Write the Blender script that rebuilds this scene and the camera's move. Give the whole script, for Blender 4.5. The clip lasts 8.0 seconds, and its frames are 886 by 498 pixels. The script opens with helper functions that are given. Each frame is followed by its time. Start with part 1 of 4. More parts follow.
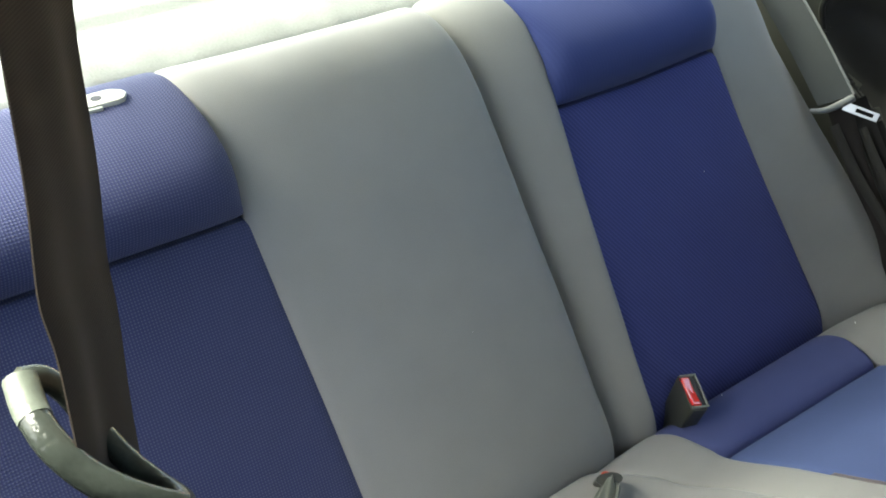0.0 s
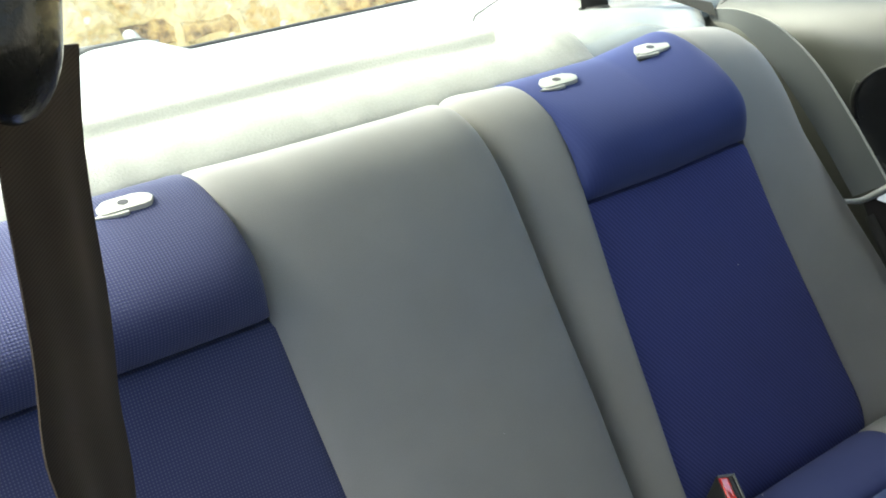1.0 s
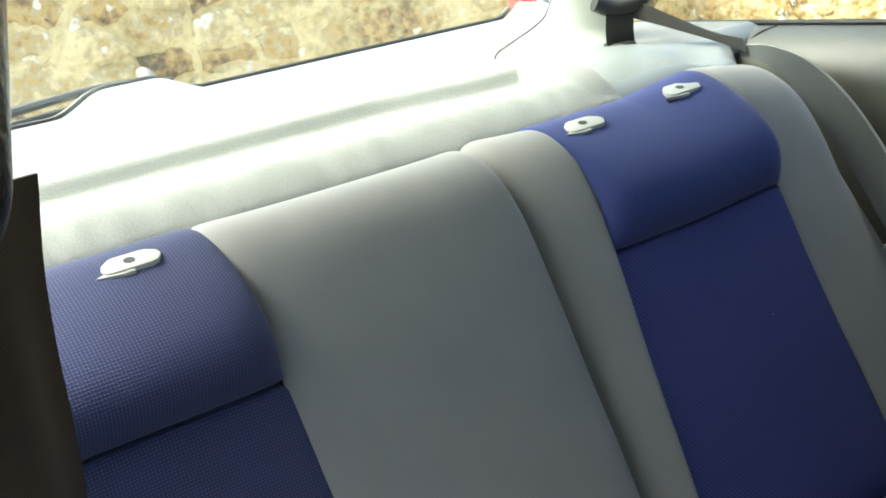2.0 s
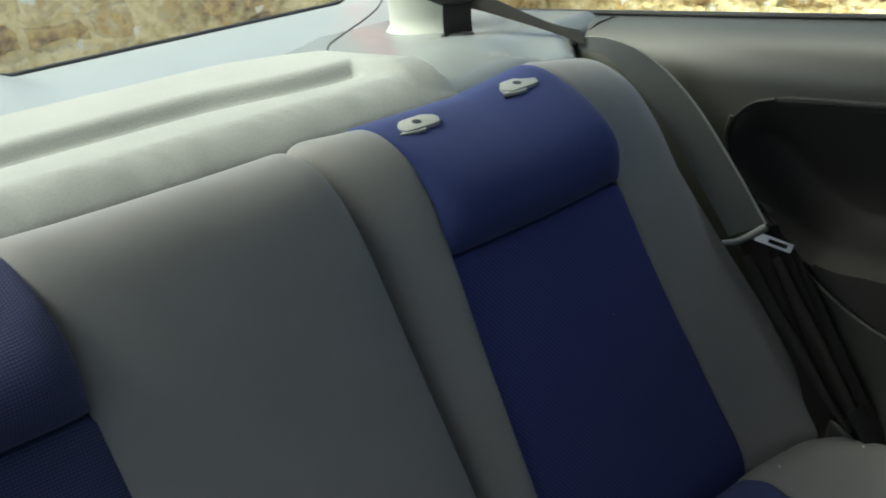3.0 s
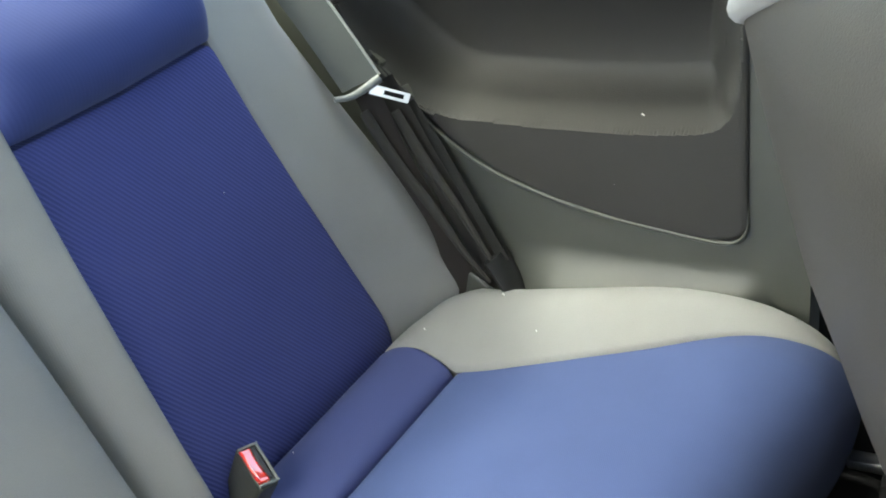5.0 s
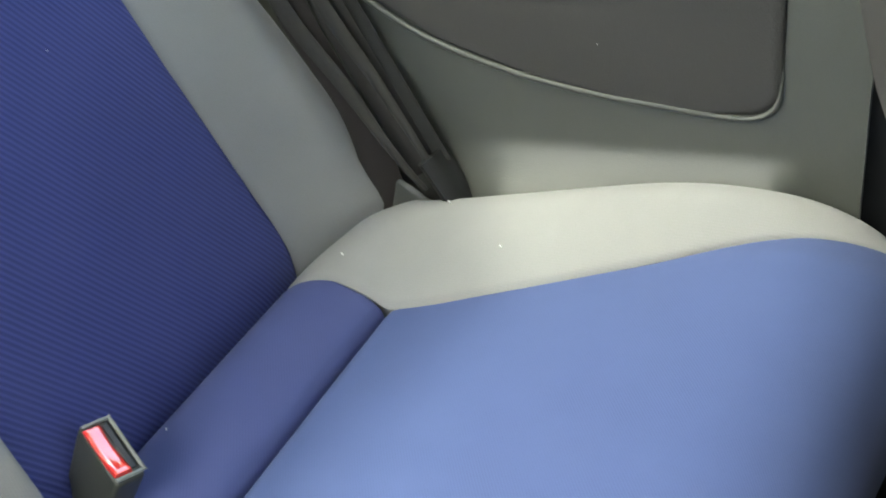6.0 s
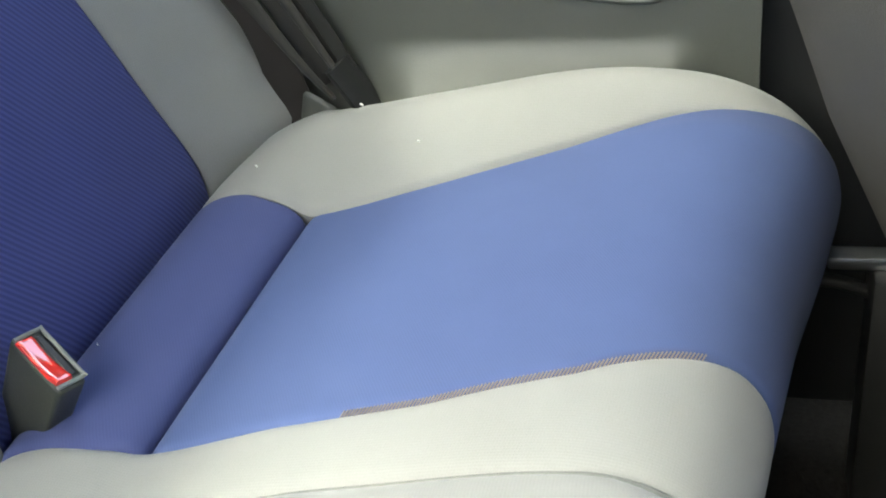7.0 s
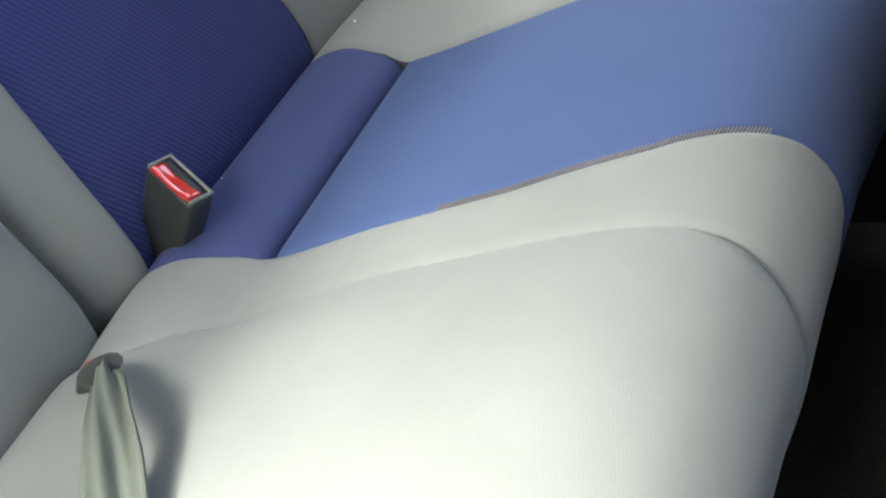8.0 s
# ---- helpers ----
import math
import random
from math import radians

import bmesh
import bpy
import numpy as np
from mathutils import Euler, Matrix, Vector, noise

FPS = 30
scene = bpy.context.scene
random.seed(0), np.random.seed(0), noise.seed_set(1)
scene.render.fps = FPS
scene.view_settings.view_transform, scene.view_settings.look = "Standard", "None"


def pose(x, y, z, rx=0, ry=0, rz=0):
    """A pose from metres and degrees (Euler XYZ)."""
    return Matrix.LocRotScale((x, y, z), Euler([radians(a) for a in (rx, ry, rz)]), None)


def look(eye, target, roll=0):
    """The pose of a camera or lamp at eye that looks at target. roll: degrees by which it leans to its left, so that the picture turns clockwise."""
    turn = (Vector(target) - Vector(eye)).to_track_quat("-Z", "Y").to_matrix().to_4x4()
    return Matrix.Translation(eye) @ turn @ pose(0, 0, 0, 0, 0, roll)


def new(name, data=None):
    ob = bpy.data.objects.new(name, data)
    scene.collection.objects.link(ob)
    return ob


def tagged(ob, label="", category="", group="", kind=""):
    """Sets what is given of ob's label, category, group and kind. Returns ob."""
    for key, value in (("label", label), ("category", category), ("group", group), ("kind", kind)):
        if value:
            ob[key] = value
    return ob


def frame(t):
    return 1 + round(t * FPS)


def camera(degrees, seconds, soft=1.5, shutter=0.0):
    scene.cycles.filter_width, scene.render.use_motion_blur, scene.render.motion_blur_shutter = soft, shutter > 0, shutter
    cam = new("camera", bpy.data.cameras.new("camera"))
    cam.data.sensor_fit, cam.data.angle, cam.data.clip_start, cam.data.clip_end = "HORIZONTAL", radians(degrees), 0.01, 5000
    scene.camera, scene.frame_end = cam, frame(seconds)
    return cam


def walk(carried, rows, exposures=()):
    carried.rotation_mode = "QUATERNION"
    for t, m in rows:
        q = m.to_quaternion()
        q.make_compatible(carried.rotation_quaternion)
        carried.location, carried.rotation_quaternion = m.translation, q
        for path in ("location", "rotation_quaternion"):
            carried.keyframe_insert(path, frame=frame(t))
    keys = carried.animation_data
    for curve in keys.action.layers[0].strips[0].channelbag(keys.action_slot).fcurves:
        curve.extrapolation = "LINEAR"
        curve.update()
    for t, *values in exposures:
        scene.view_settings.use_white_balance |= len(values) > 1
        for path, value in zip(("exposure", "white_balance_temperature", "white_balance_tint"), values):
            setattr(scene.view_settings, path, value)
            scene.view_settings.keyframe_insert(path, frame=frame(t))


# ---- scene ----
# ---------------- camera and walk ----------------
cam = camera(43.4, 8.0, soft=1.8, shutter=0.2)
PATH = [
    (0, (-0.578, -0.736, 1.113), (0.48, 0.782, 0.353), -7.5),
    (0.5, (-0.583, -0.715, 1.115), (0.491, 0.824, 0.422), -8.2),
    (1, (-0.562, -0.719, 1.125), (0.497, 0.86, 0.504), -8.3),
    (1.2, (-0.555, -0.714, 1.125), (0.48, 0.888, 0.522), -8.4),
    (2.3, (-0.514, -0.655, 1.144), (0.534, 0.946, 0.562), -8.8),
    (2.5, (-0.503, -0.646, 1.143), (0.587, 0.915, 0.529), -8.1),
    (3, (-0.468, -0.636, 1.15), (0.76, 0.799, 0.49), -7.3),
    (3.5, (-0.428, -0.642, 1.13), (0.923, 0.651, 0.423), -7.6),
    (4, (-0.404, -0.629, 1.113), (1.032, 0.519, 0.327), -7.4),
    (4.5, (-0.381, -0.64, 1.1), (1.094, 0.427, 0.269), -8.2),
    (4.7, (-0.379, -0.634, 1.104), (1.109, 0.377, 0.23), -8.3),
    (5.8, (-0.182, -0.437, 0.908), (1.395, 0.331, -0.051), -6.4),
    (6, (-0.152, -0.414, 0.876), (1.435, 0.306, -0.104), -6.4),
    (6.2, (-0.137, -0.398, 0.853), (1.398, 0.208, -0.089), -6.4),
    (6.5, (-0.145, -0.383, 0.844), (1.493, 0.178, -0.156), -6.3),
    (6.8, (-0.175, -0.383, 0.84), (1.378, 0.128, -0.129), -7.5),
    (7, (-0.195, -0.383, 0.829), (1.437, 0.12, -0.214), -7.3),
    (7.2, (-0.213, -0.386, 0.826), (1.335, 0.09, -0.169), -8.5),
    (7.5, (-0.23, -0.394, 0.817), (1.362, 0.256, -0.204), -11.9),
    (7.8, (-0.266, -0.417, 0.803), (1.19, 0.248, -0.224), -13.8),
    (8, (-0.284, -0.424, 0.794), (1.218, 0.289, -0.317), -15.3),
]
TINT = -5
STOPS = ((0.0, 2.95, 6500), (0.5, 2.85, 6500), (1.2, 2.68, 6500), (2.3, 1.70, 6400), (2.5, 1.28, 6400), (3.0, 1.22, 6300), (3.5, 1.36, 6180), (4.0, 2.86, 6220), (4.5, 3.55, 6400), (6.0, 3.87, 6450), (7.0, 3.87, 6450), (7.5, 3.90, 6350), (8.0, 3.42, 6200))
EXPOSURES = [(t, stops, warmth, TINT) for t, stops, warmth in STOPS]
walk(cam, [(t, look(eye, target, roll)) for t, eye, target, roll in PATH], EXPOSURES)

# ---------------- light ----------------
SUN_ELEVATION, SUN_ROTATION = radians(60), radians(309)
world = bpy.data.worlds.new("sky")
scene.world = world
world.use_nodes = True
wn = world.node_tree.nodes
sky = wn.new("ShaderNodeTexSky")
sky.sky_type, sky.sun_disc = "NISHITA", False
sky.sun_elevation, sky.sun_rotation = SUN_ELEVATION, SUN_ROTATION
sky.air_density, sky.dust_density, sky.ozone_density = 0.6, 8.0, 0.3
world.node_tree.links.new(sky.outputs[0], wn["Background"].inputs[0])
wn["Background"].inputs[1].default_value = 0.15
sun = new("sun", bpy.data.lights.new("sun", "SUN"))
sun.data.energy, sun.data.angle, sun.data.color = 1.25, radians(32), (1.0, 0.985, 0.965)
sun.matrix_world = look((-2.51, 2.03, 5.6), (0, 0, 0))


# ---------------- materials ----------------
def material(name, colour, rough=0.6, metal=0.0, bump=0.0, scale=200.0, vary=0.08, blotch=9.0, sheen=0.0, coords="Object", spec=0.5):
    m = bpy.data.materials.new(name)
    m.use_nodes = True
    n, l = m.node_tree.nodes, m.node_tree.links
    b = n["Principled BSDF"]
    b.inputs["Roughness"].default_value, b.inputs["Metallic"].default_value = rough, metal
    b.inputs["Specular IOR Level"].default_value = spec
    if sheen:
        b.inputs["Sheen Weight"].default_value, b.inputs["Sheen Roughness"].default_value = sheen, 0.45
    tc = n.new("ShaderNodeTexCoord")
    fine, broad = n.new("ShaderNodeTexNoise"), n.new("ShaderNodeTexNoise")
    fine.inputs["Scale"].default_value, fine.inputs["Detail"].default_value = scale, 3.0
    broad.inputs["Scale"].default_value, broad.inputs["Detail"].default_value = blotch, 4.0
    for x in (fine, broad):
        l.new(tc.outputs[coords], x.inputs["Vector"])
    add = n.new("ShaderNodeMath")
    add.operation = "ADD"
    l.new(fine.outputs[0], add.inputs[0])
    l.new(broad.outputs[0], add.inputs[1])
    span = n.new("ShaderNodeMapRange")
    span.inputs["From Min"].default_value, span.inputs["From Max"].default_value = 0.6, 1.4
    span.inputs["To Min"].default_value, span.inputs["To Max"].default_value = 1 - vary, 1 + vary
    l.new(add.outputs[0], span.inputs[0])
    mul = n.new("ShaderNodeMix")
    mul.data_type, mul.blend_type = "RGBA", "MULTIPLY"
    mul.inputs["Factor"].default_value = 1.0
    mul.inputs["A"].default_value = (*colour, 1)
    l.new(span.outputs[0], mul.inputs["B"])
    l.new(mul.outputs["Result"], b.inputs["Base Color"])
    if bump:
        bp = n.new("ShaderNodeBump")
        bp.inputs["Strength"].default_value, bp.inputs["Distance"].default_value = 1.0, bump
        l.new(fine.outputs[0], bp.inputs["Height"])
        l.new(bp.outputs[0], b.inputs["Normal"])
    return m


def woven(name, colour, thread, pitch, lift, rough=0.85, sheen=0.3, diamond=True, twill=None):
    """Cloth with a small repeating weave, drawn in the panel's own metres."""
    m = material(name, colour, rough, 0, 0, 900, 0.10, 14.0, sheen, "UV", 0.2)
    n, l = m.node_tree.nodes, m.node_tree.links
    b, tc = n["Principled BSDF"], n["Texture Coordinate"]
    sep = n.new("ShaderNodeSeparateXYZ")
    l.new(tc.outputs["UV"], sep.inputs[0])

    def wave(expr_a, expr_b, k):
        a = n.new("ShaderNodeMath")
        a.operation = "MULTIPLY_ADD"
        l.new(sep.outputs[0], a.inputs[0])
        a.inputs[1].default_value = expr_a
        c = n.new("ShaderNodeMath")
        c.operation = "MULTIPLY"
        l.new(sep.outputs[1], c.inputs[0])
        c.inputs[1].default_value = expr_b
        l.new(c.outputs[0], a.inputs[2])
        s = n.new("ShaderNodeMath")
        s.operation = "MULTIPLY"
        l.new(a.outputs[0], s.inputs[0])
        s.inputs[1].default_value = k
        si = n.new("ShaderNodeMath")
        si.operation = "SINE"
        l.new(s.outputs[0], si.inputs[0])
        return si

    k = 2 * math.pi / pitch
    one = wave(0.7, 0.7, k) if diamond else wave(0.5, 0.86, k)
    two = wave(0.7, -0.7, k) if diamond else one
    if twill:
        one, two = wave(twill[0], twill[1], k), wave(twill[2], twill[3], k)
    mn = n.new("ShaderNodeMath")
    mn.operation = "MULTIPLY"
    l.new(one.outputs[0], mn.inputs[0])
    l.new(two.outputs[0], mn.inputs[1])
    top = n.new("ShaderNodeMapRange")
    top.inputs["From Min"].default_value, top.inputs["From Max"].default_value = 0.15, 0.9
    l.new(mn.outputs[0], top.inputs[0])
    mix = n.new("ShaderNodeMix")
    mix.data_type = "RGBA"
    l.new(top.outputs[0], mix.inputs["Factor"])
    l.new(n["Mix"].outputs["Result"], mix.inputs["A"])
    mix.inputs["B"].default_value = (*thread, 1)
    l.new(mix.outputs["Result"], b.inputs["Base Color"])
    bp = n.new("ShaderNodeBump")
    bp.inputs["Strength"].default_value, bp.inputs["Distance"].default_value = 0.6, lift
    l.new(mn.outputs[0], bp.inputs["Height"])
    l.new(bp.outputs[0], b.inputs["Normal"])
    return m


BLUE = woven("blue_woven_cloth", (0.036, 0.044, 0.110), (0.096, 0.104, 0.168), 0.0042, 0.0004, sheen=0.12)
BLUE_RIB = woven("blue_ribbed_cloth", (0.045, 0.054, 0.180), (0.067, 0.080, 0.246), 0.0084, 0.0006, sheen=0.08, twill=(0.80, 0.60, 0.80, 0.60))
# Smooth top cloth, its blue lowered to offset light caught by the roll.
BLUE_TOP = woven("blue_smooth_cloth_dimmed", (0.035, 0.050, 0.165), (0.039, 0.055, 0.176), 0.0088, 0.00005, sheen=0.14, twill=(0.97, 0.22, 0.97, 0.22))
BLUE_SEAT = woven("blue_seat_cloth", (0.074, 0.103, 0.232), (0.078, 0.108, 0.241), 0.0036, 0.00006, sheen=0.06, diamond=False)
# Back roll's blue, darker and more purple than the seat insert's.
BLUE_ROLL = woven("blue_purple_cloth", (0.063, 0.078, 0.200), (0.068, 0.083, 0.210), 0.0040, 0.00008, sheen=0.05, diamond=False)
GREY = woven("grey_seat_cloth", (0.272, 0.271, 0.261), (0.282, 0.281, 0.271), 0.0026, 0.00006, sheen=0.25)
PIPING = material("grey_piping", (0.2, 0.2, 0.19), 0.7, bump=0.0004, scale=600)
STITCH = material("pale_brown_thread", (0.24, 0.20, 0.19), 0.7, scale=600)
CARPET = material("parcel_shelf_felt", (0.275, 0.285, 0.270), 0.95, bump=0.0008, scale=400, vary=0.12, blotch=5, sheen=0.2, spec=0.1)
FLOOR_CARPET = material("dark_floor_carpet", (0.036, 0.034, 0.031), 0.95, bump=0.003, scale=180, vary=0.25, spec=0.1)
PLASTIC = material("grey_grained_plastic", (0.073, 0.076, 0.065), 0.40, bump=0.00022, scale=900, vary=0.07, spec=0.55)
PALE_PLASTIC = material("pale_grey_trim_plastic", (0.235, 0.262, 0.272), 0.38, bump=0.0003, scale=900, vary=0.05)
DARK_INSERT = material("dark_grey_vinyl", (0.031, 0.030, 0.027), 0.62, bump=0.0005, scale=700, vary=0.06, spec=0.5)
LEDGE = material("pale_ledge_plastic", (0.175, 0.192, 0.192), 0.27, bump=0.0003, scale=900, vary=0.05)
CREAM = material("cream_pillar_plastic", (0.44, 0.46, 0.41), 0.5, bump=0.0003, scale=800, vary=0.04)
GUIDE = material("pale_grey_guide_plastic", (0.42, 0.43, 0.39), 0.42, bump=0.0002, scale=500, vary=0.05)
BLACK = material("black_plastic", (0.018, 0.018, 0.017), 0.45, bump=0.0003, scale=700, vary=0.1)
BUCKLE = material("dark_green_grey_plastic", (0.042, 0.045, 0.038), 0.42, bump=0.0003, scale=800, vary=0.1)
RED = material("red_plastic", (0.80, 0.030, 0.025), 0.05, vary=0.04, scale=100, spec=1.0)
RED.node_tree.nodes["Principled BSDF"].inputs["Coat Weight"].default_value = 1.0
RED.node_tree.nodes["Principled BSDF"].inputs["Coat IOR"].default_value = 2.1
ORANGE = material("orange_red_plastic", (0.50, 0.06, 0.02), 0.4, vary=0.06, scale=100)
LOOP_DARK = material("dark_glossy_plastic", (0.020, 0.020, 0.019), 0.24, bump=0.0004, scale=300, vary=0.25)
LOOP_PALE = material("pale_green_plastic", (0.13, 0.150, 0.125), 0.35, bump=0.0004, scale=300, vary=0.2)
GRIP = material("worn_grey_tongue_plastic", (0.20, 0.21, 0.20), 0.3, bump=0.0003, scale=400, vary=0.15)
LOOP = material("grey_green_glossy_plastic", (0.036, 0.043, 0.037), 0.2, bump=0.0004, scale=300, vary=0.25)
CHROME = material("bright_steel", (0.50, 0.51, 0.51), 0.28, 1.0, vary=0.05, scale=120)
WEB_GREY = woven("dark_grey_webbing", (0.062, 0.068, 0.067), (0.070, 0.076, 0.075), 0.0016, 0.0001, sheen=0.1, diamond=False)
WEB_BROWN = woven("brown_black_webbing", (0.046, 0.034, 0.026), (0.054, 0.040, 0.031), 0.0022, 0.0001, sheen=0.1, diamond=False)
# Darker copies of the belt webbing, for its shaded runs and gap.
WEB_DARK = woven("shaded_black_webbing", (0.023, 0.023, 0.021), (0.030, 0.030, 0.027), 0.003, 0.0002, sheen=0.1, diamond=False)
WEB_UMBER = woven("umber_shade_webbing", (0.031, 0.027, 0.024), (0.039, 0.034, 0.030), 0.003, 0.0002, sheen=0.1, diamond=False)
WEB_MID = woven("mid_dark_webbing", (0.033, 0.031, 0.028), (0.040, 0.038, 0.034), 0.003, 0.0002, sheen=0.1, diamond=False)
WEB_FOLD = woven("lighter_grey_webbing", (0.044, 0.042, 0.037), (0.050, 0.048, 0.042), 0.003, 0.0002, sheen=0.1, diamond=False)
WEB_LIGHT = woven("grey_green_webbing", (0.12, 0.13, 0.11), (0.13, 0.14, 0.12), 0.0014, 0.0001, sheen=0.1, diamond=False)
DARK_VINYL = material("grey_brown_vinyl", (0.054, 0.050, 0.043), 0.6, bump=0.0005, scale=700, vary=0.06)
HEADLINER = material("pale_roof_lining", (0.55, 0.55, 0.52), 0.95, bump=0.0006, scale=500)
GRAVEL = material("pale_gravel_ground", (0.38, 0.36, 0.31), 0.95, bump=0.01, scale=60, vary=0.3, blotch=2)
LINT = material("white_lint", (0.8, 0.8, 0.78), 0.9, scale=300)
PAINT = material("blue_car_paint", (0.03, 0.04, 0.12), 0.3, vary=0.03)


def rubble(name, tones, spread, lichen):
    """Weathered stone: blotches of tones, offset stone by stone, with pale lichen and a rough face."""
    m = bpy.data.materials.new(name)
    m.use_nodes = True
    n, l = m.node_tree.nodes, m.node_tree.links
    b = n["Principled BSDF"]
    b.inputs["Roughness"].default_value = 0.95
    geo, info = n.new("ShaderNodeNewGeometry"), n.new("ShaderNodeObjectInfo")
    noises = []
    for scale, detail in ((4.5, 7.0), (30.0, 8.0), (12.0, 5.0)):
        x = n.new("ShaderNodeTexNoise")
        x.inputs["Scale"].default_value, x.inputs["Detail"].default_value = scale, detail
        l.new(geo.outputs["Position"], x.inputs["Vector"])
        noises.append(x)
    off = n.new("ShaderNodeMath")
    off.operation = "MULTIPLY_ADD"
    l.new(info.outputs["Random"], off.inputs[0])
    off.inputs[1].default_value, off.inputs[2].default_value = spread, -spread / 2
    mixn = n.new("ShaderNodeMath")
    mixn.operation = "MULTIPLY_ADD"
    l.new(noises[1].outputs[0], mixn.inputs[0])
    mixn.inputs[1].default_value = 0.95
    l.new(noises[0].outputs[0], mixn.inputs[2])
    add = n.new("ShaderNodeMath")
    add.operation = "ADD"
    l.new(mixn.outputs[0], add.inputs[0])
    l.new(off.outputs[0], add.inputs[1])
    span = n.new("ShaderNodeMapRange")
    span.inputs["From Min"].default_value, span.inputs["From Max"].default_value = 0.60, 1.20
    l.new(add.outputs[0], span.inputs[0])
    ramp = n.new("ShaderNodeValToRGB")
    e = ramp.color_ramp.elements
    e[0].color, e[1].color = (*tones[0], 1), (*tones[-1], 1)
    for k, tone in enumerate(tones[1:-1], 1):
        e.new(k / (len(tones) - 1)).color = (*tone, 1)
    l.new(span.outputs[0], ramp.inputs[0])
    spots = n.new("ShaderNodeMapRange")
    spots.inputs["From Min"].default_value, spots.inputs["From Max"].default_value = lichen, lichen + 0.03
    l.new(noises[2].outputs[0], spots.inputs[0])
    mix = n.new("ShaderNodeMix")
    mix.data_type = "RGBA"
    l.new(spots.outputs[0], mix.inputs["Factor"])
    l.new(ramp.outputs[0], mix.inputs["A"])
    mix.inputs["B"].default_value = (0.80, 0.79, 0.70, 1)
    l.new(mix.outputs["Result"], b.inputs["Base Color"])
    bp = n.new("ShaderNodeBump")
    bp.inputs["Strength"].default_value, bp.inputs["Distance"].default_value = 1.0, 0.03
    l.new(mixn.outputs[0], bp.inputs["Height"])
    l.new(bp.outputs[0], b.inputs["Normal"])
    return m


STONE = rubble("lichened_sandstone", ((0.12, 0.085, 0.045), (0.34, 0.235, 0.11), (0.58, 0.42, 0.17), (0.54, 0.47, 0.28), (0.78, 0.68, 0.40)), 0.50, 0.64)
MORTAR = rubble("lime_mortar", ((0.26, 0.20, 0.09), (0.60, 0.50, 0.25), (0.78, 0.68, 0.40)), 0.0, 0.65)


def glass_material(name, colour):
    """A thin pane: clear straight through, with a mirror-like gloss that grows towards grazing views."""
    m = bpy.data.materials.new(name)
    m.use_nodes = True
    n, l = m.node_tree.nodes, m.node_tree.links
    n.remove(n["Principled BSDF"])
    clear, gloss, mix, rim = n.new("ShaderNodeBsdfTransparent"), n.new("ShaderNodeBsdfGlossy"), n.new("ShaderNodeMixShader"), n.new("ShaderNodeLayerWeight")
    clear.inputs["Color"].default_value = (*colour, 1)
    gloss.inputs["Roughness"].default_value = 0.02
    steep, share = n.new("ShaderNodeMath"), n.new("ShaderNodeMath")
    steep.operation, share.operation = "POWER", "MULTIPLY_ADD"
    steep.inputs[1].default_value = 5.0
    share.inputs[1].default_value, share.inputs[2].default_value = 0.6, 0.03
    l.new(rim.outputs["Facing"], steep.inputs[0])
    l.new(steep.outputs[0], share.inputs[0])
    l.new(share.outputs[0], mix.inputs[0])
    l.new(clear.outputs[0], mix.inputs[1])
    l.new(gloss.outputs[0], mix.inputs[2])
    l.new(mix.outputs[0], n["Material Output"].inputs["Surface"])
    return m


GLASS = glass_material("window_glass", (0.97, 0.99, 0.98))


# ---------------- mesh helpers ----------------
def part(name, bm, mat, parent=None, label="", smooth=True):
    me = bpy.data.meshes.new(name)
    bmesh.ops.recalc_face_normals(bm, faces=bm.faces)
    bm.to_mesh(me)
    bm.free()
    me.materials.append(mat)
    if smooth:
        me.polygons.foreach_set("use_smooth", [True] * len(me.polygons))
        me.set_sharp_from_angle(angle=radians(40))
    ob = new(name, me)
    ob.parent = parent
    if label:
        tagged(ob, label)
    return ob


def thing(name, at, label, category, group="", kind=""):
    ob = new(name)
    ob.empty_display_size = 0.05
    ob.matrix_world = pose(*at)
    bpy.context.view_layer.update()
    return tagged(ob, label, category, group, kind)


def into(ob, *parts):
    """Hang parts built in world metres under a thing without moving them."""
    for p in parts:
        p.parent = ob
        p.matrix_parent_inverse = ob.matrix_world.inverted()
    return ob


def lerp(table, x):
    return np.interp(x, [a for a, _ in table], [b for _, b in table])


def ease(q):
    """A step from 0 to 1 with soft ends."""
    return np.clip(q, 0, 1) ** 2 * (3 - 2 * np.clip(q, 0, 1))


def soft(d, width):
    """How far an edge rounds off at distance d: 1 at the edge, 0 from width on."""
    q = np.clip(1 - d / width, 0, 1)
    return 1 - np.sqrt(1 - q * q * 0.999)


